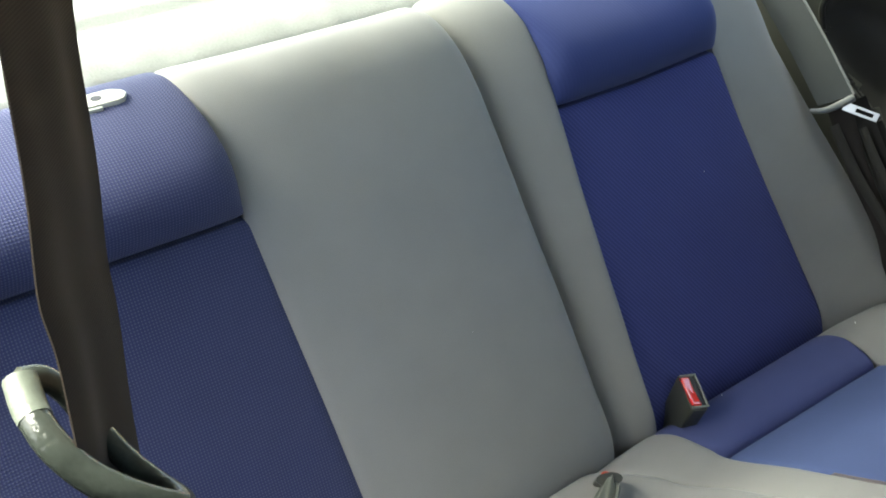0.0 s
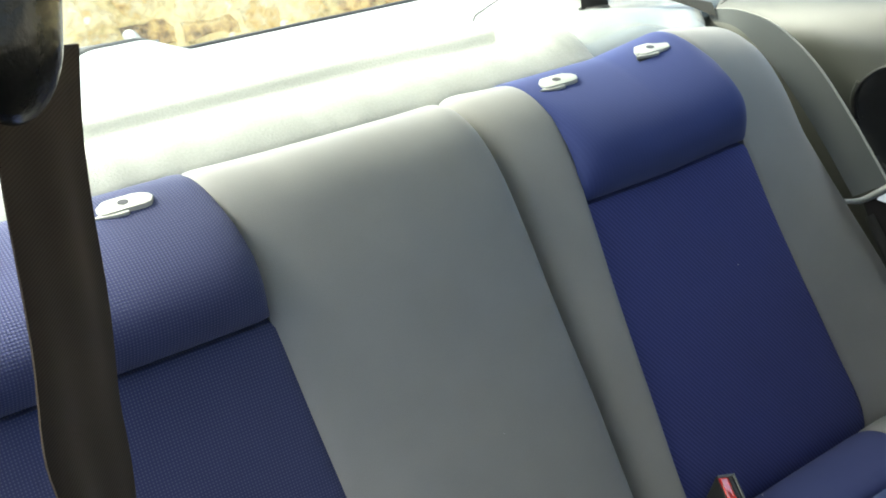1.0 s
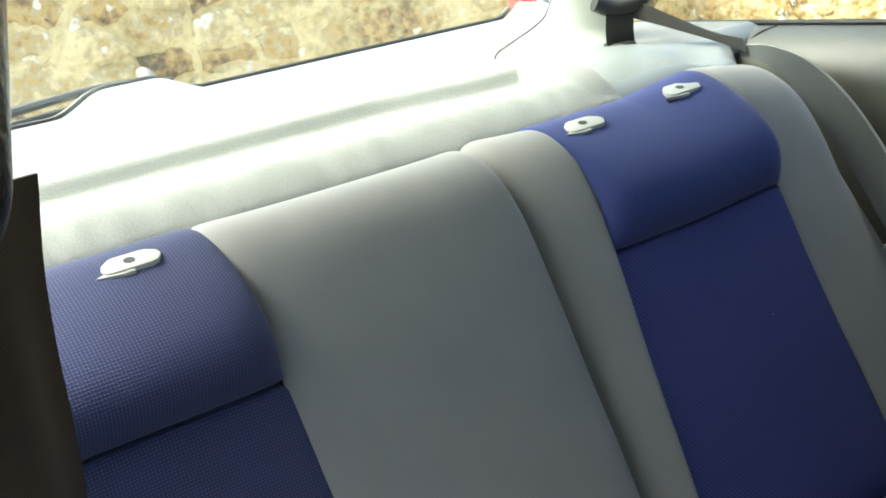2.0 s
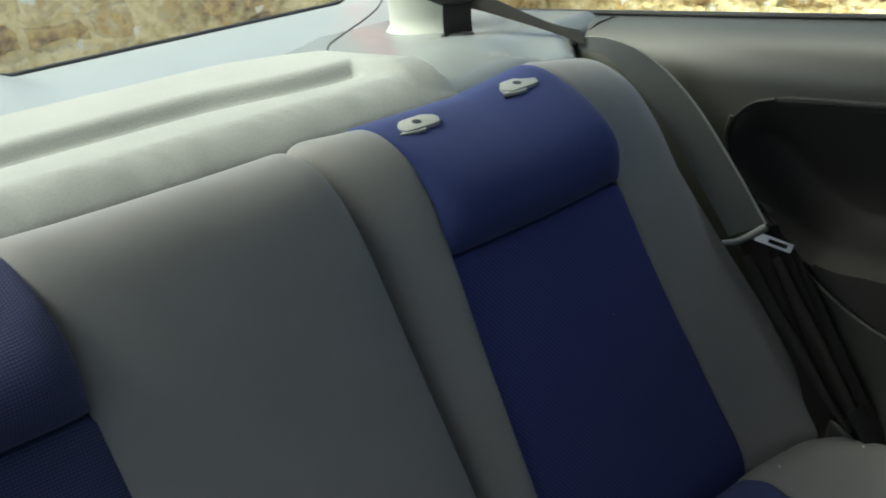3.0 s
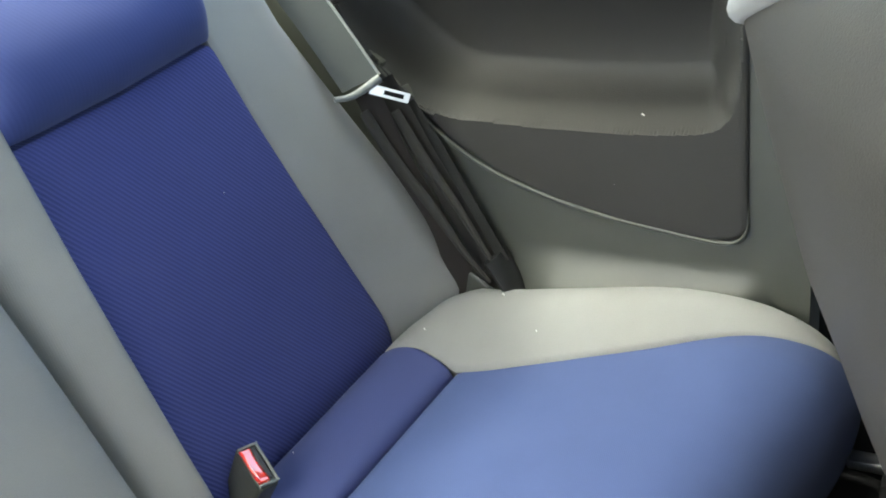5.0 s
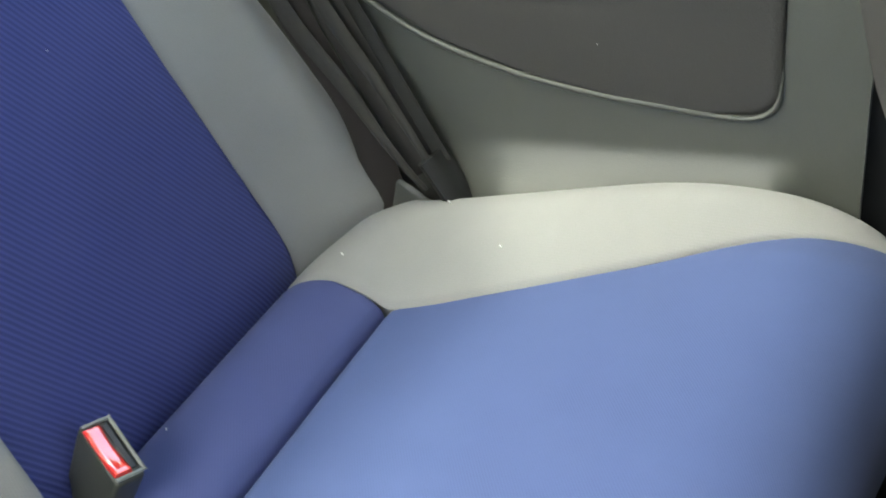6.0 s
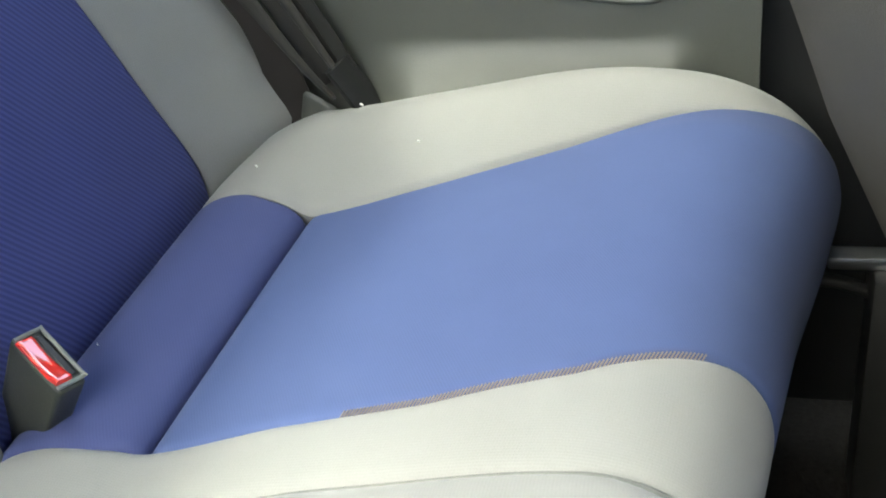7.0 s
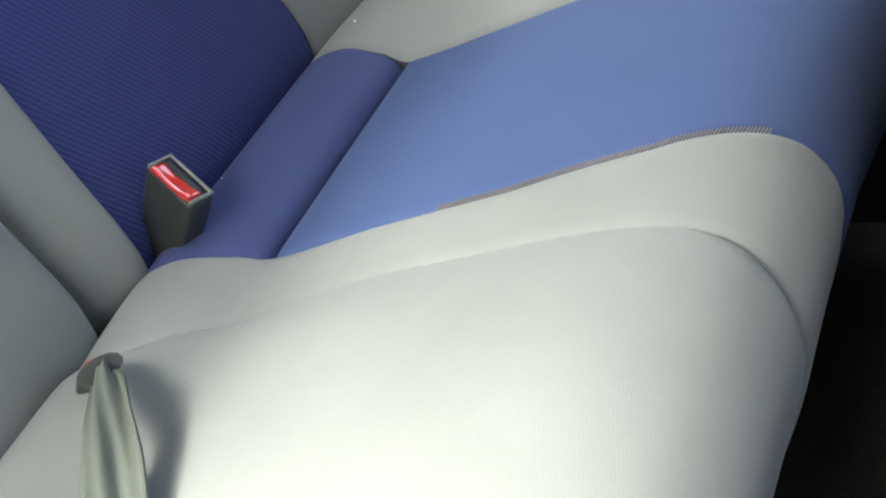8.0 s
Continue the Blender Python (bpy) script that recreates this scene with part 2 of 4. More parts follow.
def skin(f, nu, nv, thick, hint, edges=(), puff=0.0, puff_power=2.0, bumps=None):
    """A padded panel: f(u, v) gives its outer face, hint points out of it. edges: for u=0, u=1, v=0, v=1 a depth and a width by
    which the panel rounds into its seam."""
    u, v = np.meshgrid(np.linspace(0, 1, nu), np.linspace(0, 1, nv), indexing="ij")
    p = np.stack(f(u, v), -1)
    du, dv = np.gradient(p, axis=0), np.gradient(p, axis=1)
    nrm = np.cross(du, dv)
    nrm /= np.linalg.norm(nrm, axis=-1, keepdims=True) + 1e-12
    if (nrm.reshape(-1, 3).mean(0) @ np.array(hint)) < 0:
        nrm = -nrm
    lu = np.concatenate([np.zeros((1, nv)), np.cumsum(np.linalg.norm(np.diff(p, axis=0), axis=-1), 0)])
    lv = np.concatenate([np.zeros((nu, 1)), np.cumsum(np.linalg.norm(np.diff(p, axis=1), axis=-1), 1)], 1)
    dist = (lu, lu[-1:] - lu, lv, lv[:, -1:] - lv)
    off = puff * (1 - np.abs(2 * u - 1) ** puff_power) * (1 - np.abs(2 * v - 1) ** puff_power)
    for d, e in zip(dist, edges):
        if e:
            off = off - e[0] * soft(d, e[1])
    if bumps is not None:
        off = off + bumps(p)
    top = p + nrm * off[..., None]
    low = p - nrm * thick
    uvs = np.stack([p[..., 0] + 0 * lu, lv], -1) if np.ptp(p[..., 0]) > 0.02 else np.stack([lu, lv], -1)
    bm = bmesh.new()
    layer = bm.loops.layers.uv.new("UVMap")
    a = [[bm.verts.new(top[i, j]) for j in range(nv)] for i in range(nu)]
    b = [[bm.verts.new(low[i, j]) for j in range(nv)] for i in range(nu)]

    def quad(vs, ids):
        face = bm.faces.new(vs)
        for loop, (i, j) in zip(face.loops, ids):
            loop[layer].uv = uvs[i, j]

    for i in range(nu - 1):
        for j in range(nv - 1):
            ids = [(i, j), (i + 1, j), (i + 1, j + 1), (i, j + 1)]
            quad([a[x][y] for x, y in ids], ids)
    rim = [(i, 0) for i in range(nu)] + [(nu - 1, j) for j in range(1, nv)] + [(i, nv - 1) for i in range(nu - 2, -1, -1)] + [(0, j) for j in range(nv - 2, 0, -1)]
    for (i, j), (k, m) in zip(rim, rim[1:] + rim[:1]):
        quad([a[i][j], a[k][m], b[k][m], b[i][j]], [(i, j), (k, m), (k, m), (i, j)])
    for i in range(nu - 1):
        for j in range(nv - 1):
            ids = [(i, j), (i, j + 1), (i + 1, j + 1), (i + 1, j)]
            quad([b[x][y] for x, y in ids], ids)
    return bm


def spline(points, n):
    """A smooth curve through points, n samples even along it."""
    p = np.array(points, float)
    q = np.concatenate([2 * p[:1] - p[1:2], p, 2 * p[-1:] - p[-2:-1]])
    out = []
    for i in range(1, len(q) - 2):
        for s in np.linspace(0, 1, 24, endpoint=False):
            a, b, c, d = q[i - 1 : i + 3]
            out.append(0.5 * (2 * b + (c - a) * s + (2 * a - 5 * b + 4 * c - d) * s**2 + (3 * b - a - 3 * c + d) * s**3))
    out = np.array(out + [p[-1]])
    length = np.r_[0, np.cumsum(np.linalg.norm(np.diff(out, axis=0), axis=1))]
    at = np.linspace(0, length[-1], n)
    return np.stack([np.interp(at, length, out[:, k]) for k in range(p.shape[1])], -1)


def tube(points, radius, n=24, sides=10, closed=False, flat=1.0):
    pts = spline(points, n) if len(points) > 2 else np.linspace(points[0], points[1], n)
    bm = bmesh.new()
    rings = []
    up = Vector((0.03, 0.02, 1))
    for i in range(n):
        a, b = pts[max(i - 1, 0)], pts[min(i + 1, n - 1)]
        way = Vector(b - a).normalized()
        side = way.cross(up).normalized() if abs(way.dot(up.normalized())) < 0.97 else way.cross(Vector((0, 1, 0))).normalized()
        top = side.cross(way).normalized()
        r = radius if np.isscalar(radius) else float(np.interp(i / (n - 1), np.linspace(0, 1, len(radius)), radius))
        rings.append([bm.verts.new(Vector(pts[i]) + r * (math.cos(q) * side + flat * math.sin(q) * top)) for q in np.linspace(0, 2 * math.pi, sides, endpoint=False)])
    for a, b in zip(rings, rings[1:]):
        for k in range(sides):
            bm.faces.new([a[k], a[(k + 1) % sides], b[(k + 1) % sides], b[k]])
    bm.faces.new(rings[0])
    bm.faces.new(rings[-1])
    return bm


def ribbon(rows, thick, n=40, across=8, curl=0.0):
    """A strap: rows of a centre and a half-width vector."""
    data = spline([(*c, *w) for c, w in rows], n)
    bm = bmesh.new()
    layer = bm.loops.layers.uv.new("UVMap")
    grid = []
    run = np.r_[0, np.cumsum(np.linalg.norm(np.diff(data[:, :3], axis=0), axis=1))]
    for i in range(n):
        c, w = Vector(data[i, :3]), Vector(data[i, 3:])
        way = Vector(data[min(i + 1, n - 1), :3] - data[max(i - 1, 0), :3]).normalized()
        nrm = way.cross(w).normalized()
        ring = []
        for side in (1, -1):
            ks = range(across + 1) if side > 0 else range(across, -1, -1)
            for k in ks:
                s = 2 * k / across - 1
                edge = 0.35 if abs(s) == 1 else 1.0
                ring.append((bm.verts.new(c + w * s + nrm * (side * thick / 2 * edge + curl * (1 - s * s))), (s * w.length, run[i])))
        grid.append(ring)
    m = len(grid[0])
    for a, b in zip(grid, grid[1:]):
        for k in range(m):
            vs = [a[k], a[(k + 1) % m], b[(k + 1) % m], b[k]]
            face = bm.faces.new([x for x, _ in vs])
            for loop, (_, uv) in zip(face.loops, vs):
                loop[layer].uv = uv
    bm.faces.new([x for x, _ in grid[0]])
    bm.faces.new([x for x, _ in grid[-1]])
    return bm


def block(x0, x1, y0, y1, z0, z1, bevel=0.004, segments=2):
    bm = bmesh.new()
    bmesh.ops.create_cube(bm, size=1)
    bmesh.ops.transform(bm, matrix=Matrix.LocRotScale(((x0 + x1) / 2, (y0 + y1) / 2, (z0 + z1) / 2), None, (x1 - x0, y1 - y0, z1 - z0)), verts=bm.verts)
    if bevel:
        bmesh.ops.bevel(bm, geom=bm.edges, offset=bevel, segments=segments, affect="EDGES", profile=0.5)
    return bm


def moved(bm, m):
    bmesh.ops.transform(bm, matrix=m, verts=bm.verts)
    return bm


def slab(corners, thick):
    """A flat plate from four corners, thick along its normal, away from the order's right-hand side."""
    c = [Vector(p) for p in corners]
    nrm = (c[1] - c[0]).cross(c[3] - c[0]).normalized()
    bm = bmesh.new()
    a, b = [bm.verts.new(p) for p in c], [bm.verts.new(p - nrm * thick) for p in c]
    bm.faces.new(a)
    bm.faces.new(b[::-1])
    for i in range(4):
        bm.faces.new([a[i], b[i], b[(i + 1) % 4], a[(i + 1) % 4]])
    return bm


# ---------------- the car's shell ----------------
SIDE, SILL, ROOF = 0.668, 0.93, 1.36
tagged(part("floor", block(-0.80, 0.80, -1.7, 0.9, 0.02, 0.08, 0.01), FLOOR_CARPET), "dark carpeted car floor in the rear footwell", "floor", kind="structure")
tagged(part("ceiling", slab([(-0.54, -1.25, ROOF), (-0.54, 0.41, ROOF), (0.54, 0.41, ROOF), (0.54, -1.25, ROOF)], -0.04), HEADLINER), "pale cloth car roof lining", "ceiling", kind="structure")
tagged(part("wall_front", slab([(-0.8, -1.7, -0.29), (0.8, -1.7, -0.29), (0.8, -1.72, 1.00), (-0.8, -1.72, 1.00)], 0.05), BLACK), "dark dashboard bulkhead", "wall", kind="structure")

# quarter panel on the far side: one moulded sheet with an insert and a pocket
SWEEP = [(0.070, 0.843), (0.100, 0.832), (0.122, 0.815), (0.131, 0.790), (0.126, 0.757), (0.107, 0.718), (0.072, 0.680), (0.037, 0.645), (0.005, 0.612), (-0.050, 0.577), (-0.120, 0.551), (-0.190, 0.5345), (-0.255, 0.525), (-0.300, 0.5195), (-0.319, 0.5205), (-0.3315, 0.528), (-0.336, 0.543), (-0.3365, 0.575)]
RIM_LOW = [(-0.326, 0.674), (-0.316, 0.655), (-0.296, 0.642), (-0.25, 0.636), (-0.19, 0.6335), (-0.12, 0.6335), (-0.05, 0.636), (-0.003, 0.6385), (0.034, 0.652), (0.066, 0.677), (0.094, 0.713), (0.1165, 0.757), (0.1225, 0.790), (0.118, 0.806)]
RIM_TOP = [(0.118, 0.806), (0.105, 0.820), (0.088, 0.830), (0.05, 0.836), (-0.12, 0.8385), (-0.245, 0.840), (-0.272, 0.837), (-0.299, 0.825), (-0.317, 0.808), (-0.328, 0.77), (-0.330, 0.72), (-0.326, 0.674)]


def rear_edge(z):
    """How far back the insert reaches at a height."""
    table = sorted((b, a) for a, b in SWEEP[:-4])
    return np.interp(z, [p for p, _ in table], [q for _, q in table])


def front_edge(z):
    """How far forward the insert reaches at a height."""
    return -0.337 + 0.020 * np.clip((0.543 - z) / 0.022, 0, 1) ** 2 + 0.060 * np.clip((z - 0.765) / 0.078, 0, 1) ** 3.2


def pocket_depth(y, z):
    """How deep the pocket is scooped into the panel: hollow above its lip, its back leaning out towards the top edge."""
    low, top = spline(RIM_LOW, 140), spline(RIM_TOP, 140)
    lean = np.interp(np.arange(140), (0, 12, 25, 80, 105, 139), (0.060, 0.120, 0.150, 0.150, 0.070, 0.050))
    inside, up, down = np.zeros(y.shape, bool), np.ones(y.shape), np.ones(y.shape)
    for ya, za in low:
        up = np.minimum(up, np.hypot(y - ya, z - za) / 0.052)
    for (ya, za), w in zip(top, lean):
        down = np.minimum(down, np.hypot(y - ya, z - za) / w)
    ring = np.concatenate([low, top])
    for (ya, za), (yb, zb) in zip(ring, np.roll(ring, -1, 0)):
        if za != zb:
            inside ^= ((za > z) != (zb > z)) & (y < (yb - ya) * (z - za) / (zb - za) + ya)
    return inside * 0.080 * (1 - (1 - up) ** 2) * (1.5 * down - 0.5 * down**3)


def panel_x(y, z):
    base = SIDE + 0.010 * np.clip((z - 0.80) / 0.13, 0, 1) ** 2
    base = base - 0.042 * np.clip((0.489 - z) / 0.058, 0, 1.2) ** 1.5 * ease((-0.035 - y) / 0.10) * ease((y + 0.366) / 0.036)
    return base


def far_panel(u, v):
    y, run = -0.40 + 0.79 * u, 0.30 + 0.655 * v
    a = np.clip((run - 0.85) / 0.105, 0, 1) * radians(84)
    z = np.minimum(run, 0.85) + 0.068 * np.sin(a)
    return panel_x(y, np.minimum(z, 0.80)) + 0.074 * (1 - np.cos(a)), y, z


def insert_face(u, v):
    z = 0.522 + 0.3215 * v**1.6
    rear = rear_edge(z) - 0.003 - 0.02 * np.clip((z - 0.835) / 0.008, 0, 1) ** 2
    front = front_edge(z)
    y = front + (rear - front) * u
    return panel_x(y, z) - 0.005 + pocket_depth(y, z), y, z


quarter = thing("wall_east", (SIDE, 0, 0.3), "grey moulded plastic rear quarter panel with a hollowed armrest pocket", "wall", kind="structure")
into(
    quarter,
    part("panel", skin(far_panel, 190, 150, 0.096, (-1, 0, 0), bumps=lambda p: -0.090 * ((p[..., 1] > front_edge(p[..., 2]) + 0.009) & (p[..., 1] < rear_edge(p[..., 2]) - 0.010) & (p[..., 2] > 0.540) & (p[..., 2] < 0.828))), PLASTIC),
    part("insert", skin(insert_face, 250, 250, 0.004, (-1, 0, 0), edges=((0.0035, 0.010), (0.0035, 0.010), (0.0035, 0.008), (0.0035, 0.010))), DARK_INSERT, label="dark grey vinyl insert with a hollow pocket"),
    part("bead", tube([(panel_x(y, z) - 0.0030 + 0.003 * ease((z - 0.535) / 0.03) * (y < -0.32), y, z - 0.0008) for y, z in SWEEP[2:]], (0.0031, 0.0031, 0.0031, 0.0031, 0.0031, 0.0031, 0.0031, 0.0031, 0.0026, 0.0008), 140, 10), PLASTIC, label="raised grey rim under the insert"),
    # Black tube in place of the shadow in the gap round the pocket.
    part("gap_shadow", tube([(panel_x(y, z) - 0.0055, y, z) for y, z in ((0.06, 0.8395), (0.089, 0.833), (0.110, 0.819), (0.1205, 0.806), (0.1255, 0.790), (0.1195, 0.757), (0.097, 0.713), (0.069, 0.676), (0.038, 0.650), (0.014, 0.639))], 0.0023, 70, 8), BLACK, label="black line for the shadowed gap along the pocket rim"),
    part("wall_cap", slab([(0.733, -0.42, 0.916), (0.733, 0.66, 0.916), (0.775, 0.66, 0.919), (0.775, -0.42, 0.919)], -0.03), PALE_PLASTIC),
)
tagged(part("trim", tube([(0.742, y, 0.921) for y in (-0.42, 0.0, 0.3, 0.64)], 0.004, 20, 8), BLACK), "black rubber seal along the side window", "window seal", kind="structure")
tagged(part("wall_east_door", slab([(0.72, -1.7, 0.05), (0.72, -0.30, 0.05), (0.72, -0.30, SILL - 0.02), (0.72, -1.7, SILL - 0.02)], -0.04), BLACK), "dark door trim beside the front seat", "wall", kind="structure")
tagged(part("wall_east_outer", slab([(0.77, -1.70, -0.29), (0.77, 0.95, -0.29), (0.77, 0.95, SILL - 0.02), (0.77, -1.70, SILL - 0.02)], -0.04), BLACK), "dark inner side of the car body", "wall", kind="structure")
w = thing("window_1", (0.70, 0.0, SILL), "clear side window above the quarter panel", "window", kind="structure")
into(w, part("pane", slab([(0.745, -0.95, SILL - 0.010), (0.745, 0.60, SILL - 0.010), (0.53, 0.42, 1.35), (0.53, -0.85, 1.35)], 0.004), GLASS))

# Unseen pillar, added to cut light from the far front window.
tagged(part("wall_east_blocker", slab([(0.71, -0.42, SILL), (0.71, -0.56, SILL), (0.53, -0.56, ROOF), (0.53, -0.42, ROOF)], 0.05), PLASTIC), "unseen grey door pillar trim", "pillar", kind="structure")

# near side: unseen side wall and closed door that keep light out
tagged(part("wall_west", slab([(-0.70, 0.95, -0.29), (-0.70, -1.75, -0.29), (-0.70, -1.75, SILL), (-0.70, 0.95, SILL)], -0.05), PLASTIC), "grey plastic side panel and door trim", "wall", kind="structure")
# Unseen panel over the door window, added to hold back near-side light.
tagged(part("wall_west_blocker", slab([(-0.70, -0.50, SILL), (-0.70, -1.72, SILL), (-0.54, -1.25, ROOF), (-0.54, -0.50, ROOF)], -0.05), PLASTIC), "unseen plain panel above the near door that blocks light", "wall", kind="structure")
tagged(part("wall_west_pillar", slab([(-0.70, -0.37, SILL), (-0.70, -0.50, SILL), (-0.54, -0.50, ROOF), (-0.54, -0.37, ROOF)], -0.05), PLASTIC), "unseen grey door pillar trim", "pillar", kind="structure")

# ---------------- parcel shelf and tail ----------------
def shelf_face(u, v):
    x = -0.60 + 0.968 * u
    back = 0.605 - 0.045 * np.clip(x, -0.1, 0.3) - 0.09 * np.clip((x - 0.22) / 0.14, 0, 1) ** 2
    y = 0.255 + (back - 0.255) * v
    rim = np.clip((0.325 - y) / 0.07, 0, 1)
    step = 0.434 - 0.032 * ease((x - 0.10) / 0.18)
    rise = 1 / (1 + np.exp(-np.clip((y - step) / 0.0035, -40, 40)))
    side = 1 / (1 + np.exp(-np.clip((x - 0.318) / 0.0028, -40, 40))) * np.clip((y - 0.275) / 0.06, 0, 1)
    z = 0.926 + 0.0165 * np.maximum(rise, side)
    z = z - 0.006 * np.exp(-(((y - step + 0.009) / 0.012) ** 2)) * (1 - side) - 0.034 * rim**2
    z = z + 0.003 * np.exp(-(((y - 0.318) / 0.03) ** 2)) * (1 - side)
    wave = np.sin(31 * x + 3 * np.sin(9 * x)) + 0.8 * np.sin(67 * x + 40 * y) + 0.6 * np.sin(118 * x - 55 * y + 2 * np.sin(23 * x))
    z = z + 0.0009 * wave * np.clip((0.335 - y) / 0.03, 0, 1) + 0.0005 * np.sin(190 * x + 90 * y + 3 * np.sin(41 * x)) * np.clip((0.325 - y) / 0.02, 0, 1)
    return x, y, z


shelf = thing("parcel_shelf", (0, 0.45, 0.90), "pale grey felt parcel shelf with a moulded groove behind the seat", "parcel shelf")
into(shelf, part("board", skin(shelf_face, 420, 120, 0.02, (0, 0, 1), edges=((0.012, 0.02), (0.012, 0.03), (0.012, 0.02), (0.018, 0.016))), CARPET),
     part("cord", tube([(0.352, 0.492, 0.940), (0.354, 0.490, 0.949), (0.375, 0.487, 0.958), (0.43, 0.493, 0.974), (0.46, 0.502, 0.991), (0.51, 0.52, 1.05)], 0.0011, 40, 6), BLACK, label="thin black lifting cord"))


def ledge_face(u, v):
    x = 0.345 + 0.390 * u
    front = 0.262 + 0.100 * np.clip((x - 0.56) / 0.10, 0, 1)
    y = front + (0.80 - front) * v
    z = 0.914 + 0.010 * np.clip((x - 0.38) / 0.12, 0, 1) + 0.009 * np.exp(-(((x - 0.50) / 0.05) ** 2) - ((y - 0.42) / 0.05) ** 2)
    z = z - 0.022 * np.exp(-(((x - 0.535) / 0.045) ** 2) - ((y - 0.31) / 0.045) ** 2)
    z = z - 0.026 * np.clip((front + 0.04 - y) / 0.04, 0, 1) ** 2
    return x, y, z


tagged(part("trim_shelf_support", skin(ledge_face, 80, 110, 0.03, (0, 0, 1), edges=((0.010, 0.02), None, (0.01, 0.02), None)), LEDGE), "pale grey plastic shelf support beside the parcel shelf", "trim", kind="structure")
tagged(part("trim_panel_joint", tube([(0.700, 0.366, 0.905), (0.712, 0.358, 0.913), (0.732, 0.346, 0.918)], 0.0016, 14, 6), BLACK), "thin dark joint between quarter panel and rear trim", "trim", kind="structure")
tagged(part("trim_belt_slot", block(0.508, 0.532, 0.415, 0.455, 0.926, 0.934, 0.002), BLACK), "black slot for the belt in the shelf support", "trim", kind="structure")


def pillar_face(u, v):
    a = math.pi * (0.05 + 0.9 * u)
    z = 0.918 + 0.43 * v
    cx, cy = 0.610 - 0.06 * v, 0.572 - 0.06 * v
    r = 0.064 + 0.012 * (1 - np.clip(v / 0.05, 0, 1)) ** 2
    return cx - r * np.sin(a), cy + r * 1.1 * np.cos(a), z


tagged(part("trim_rear_pillar", skin(pillar_face, 24, 30, 0.006, (-1, 0, 0)), CREAM), "cream plastic rear pillar cover", "pillar", kind="structure")


def gate_face(u, v):
    x = -0.74 + 1.48 * u
    hump = np.clip(1.45 - np.abs(x - 0.008) / 0.078, 0, 1)
    hump = 0.028 * hump * hump * (3 - 2 * hump)
    y = 0.615 + 0.315 * v
    z = 0.893 + 0.046 * (1 - (1 - np.clip(v / 0.80, 0, 1)) ** 2.4) - 0.004 * np.clip((v - 0.7) / 0.3, 0, 1) ** 2 + hump * np.clip((v - 0.25) / 0.65, 0, 1)
    return x, y, z + 0.025 * np.clip((np.abs(x) - 0.69) / 0.05, 0, 1) ** 2 * v


gate = thing("tailgate", (0, 0.8, 0.9), "tailgate with pale blue-grey plastic trim under the rear window", "tailgate")
into(
    gate,
    part("trim_cover", skin(gate_face, 180, 40, 0.02, (0, 0, 1), edges=(None, None, (0.01, 0.02), (0.012, 0.025))), PALE_PLASTIC),
    part("window_seal", tube([gate_face((x + 0.74) / 1.48, np.float64(1.0)) for x in np.linspace(-0.73, 0.73, 61)], 0.005, 180, 8), BLACK, label="black rubber seal"),
    part("lower_skin", slab([(-0.7, 0.97, -0.29), (0.7, 0.97, -0.29), (0.7, 0.95, 0.93), (-0.7, 0.95, 0.93)], -0.03), PAINT),
)
pane = part("pane", slab([(-0.75, 0.945, 0.924), (0.75, 0.945, 0.924), (0.54, 0.42, 1.35), (-0.54, 0.42, 1.35)], -0.004), GLASS, label="clear rear window glass")
into(gate, pane)
pf = part("window_frame", tube([(0.800, 0.93, 0.928), (0.806, 0.90, 0.960), (0.800, 0.83, 1.02), (0.745, 0.70, 1.13), (0.59, 0.48, 1.36)], 0.018, 40, 12), PALE_PLASTIC)
into(gate, pf)

wiper = thing("rear_wiper", (0.05, 0.96, 0.95), "black rear wiper with a silver pivot cap outside the glass", "wiper")
into(
    wiper,
    part("pivot_cap", tube([(0.056, 0.952, 0.952), (0.055, 0.965, 0.966), (0.055, 0.978, 0.968)], (0.014, 0.009), 10, 14), GRIP),
    part("arm", tube([(0.100, 0.975, 0.947), (0.04, 0.985, 0.955), (-0.03, 0.990, 0.957), (-0.16, 0.995, 0.948), (-0.34, 1.0, 0.930)], (0.008, 0.010), 40, 8, flat=0.8), BLACK),
    part("blade", tube([(0.02, 0.972, 0.942), (-0.15, 0.974, 0.934), (-0.45, 0.978, 0.915)], 0.006, 24, 8), BLACK),
)
lamp = thing("tail_lamp", (0.83, 0.98, 0.90), "red tail lamp lens beside the rear window", "tail lamp")
into(lamp, part("lens", block(0.785, 0.900, 0.955, 1.01, 0.900, 1.14, 0.012, 3), RED), part("housing", block(0.903, 0.95, 0.93, 1.02, 0.85, 1.16, 0.01), PAINT))

# ---------------- rear seat ----------------
# one profile of the seat back, from its foot over the top to the rear: y and z along v
BACK = [(0.062, 0.345), (0.054, 0.395), (0.0555, 0.430), (0.0705, 0.49), (0.095, 0.59), (0.122, 0.685), (0.147, 0.780), (0.168, 0.838), (0.194, 0.880), (0.226, 0.902), (0.262, 0.902), (0.290, 0.880), (0.302, 0.840)]
BACK_CURVE = spline(BACK, 400)
BACK_V = np.linspace(0, 1, 400)
FOLD_V = float(np.interp(0.776, BACK_CURVE[:300, 1], BACK_V[:300]))
SEAM_NEAR = [(0.34, -0.130), (0.78, -0.173), (0.84, -0.174), (0.87, -0.177), (0.91, -0.188)]
SPLIT = [(0.34, 0.191), (0.78, 0.134), (0.86, 0.126), (0.91, 0.118)]
SEAM_IN = [(0.34, 0.236), (0.46, 0.2235), (0.60, 0.2115), (0.78, 0.203), (0.84, 0.203), (0.87, 0.201), (0.91, 0.192)]
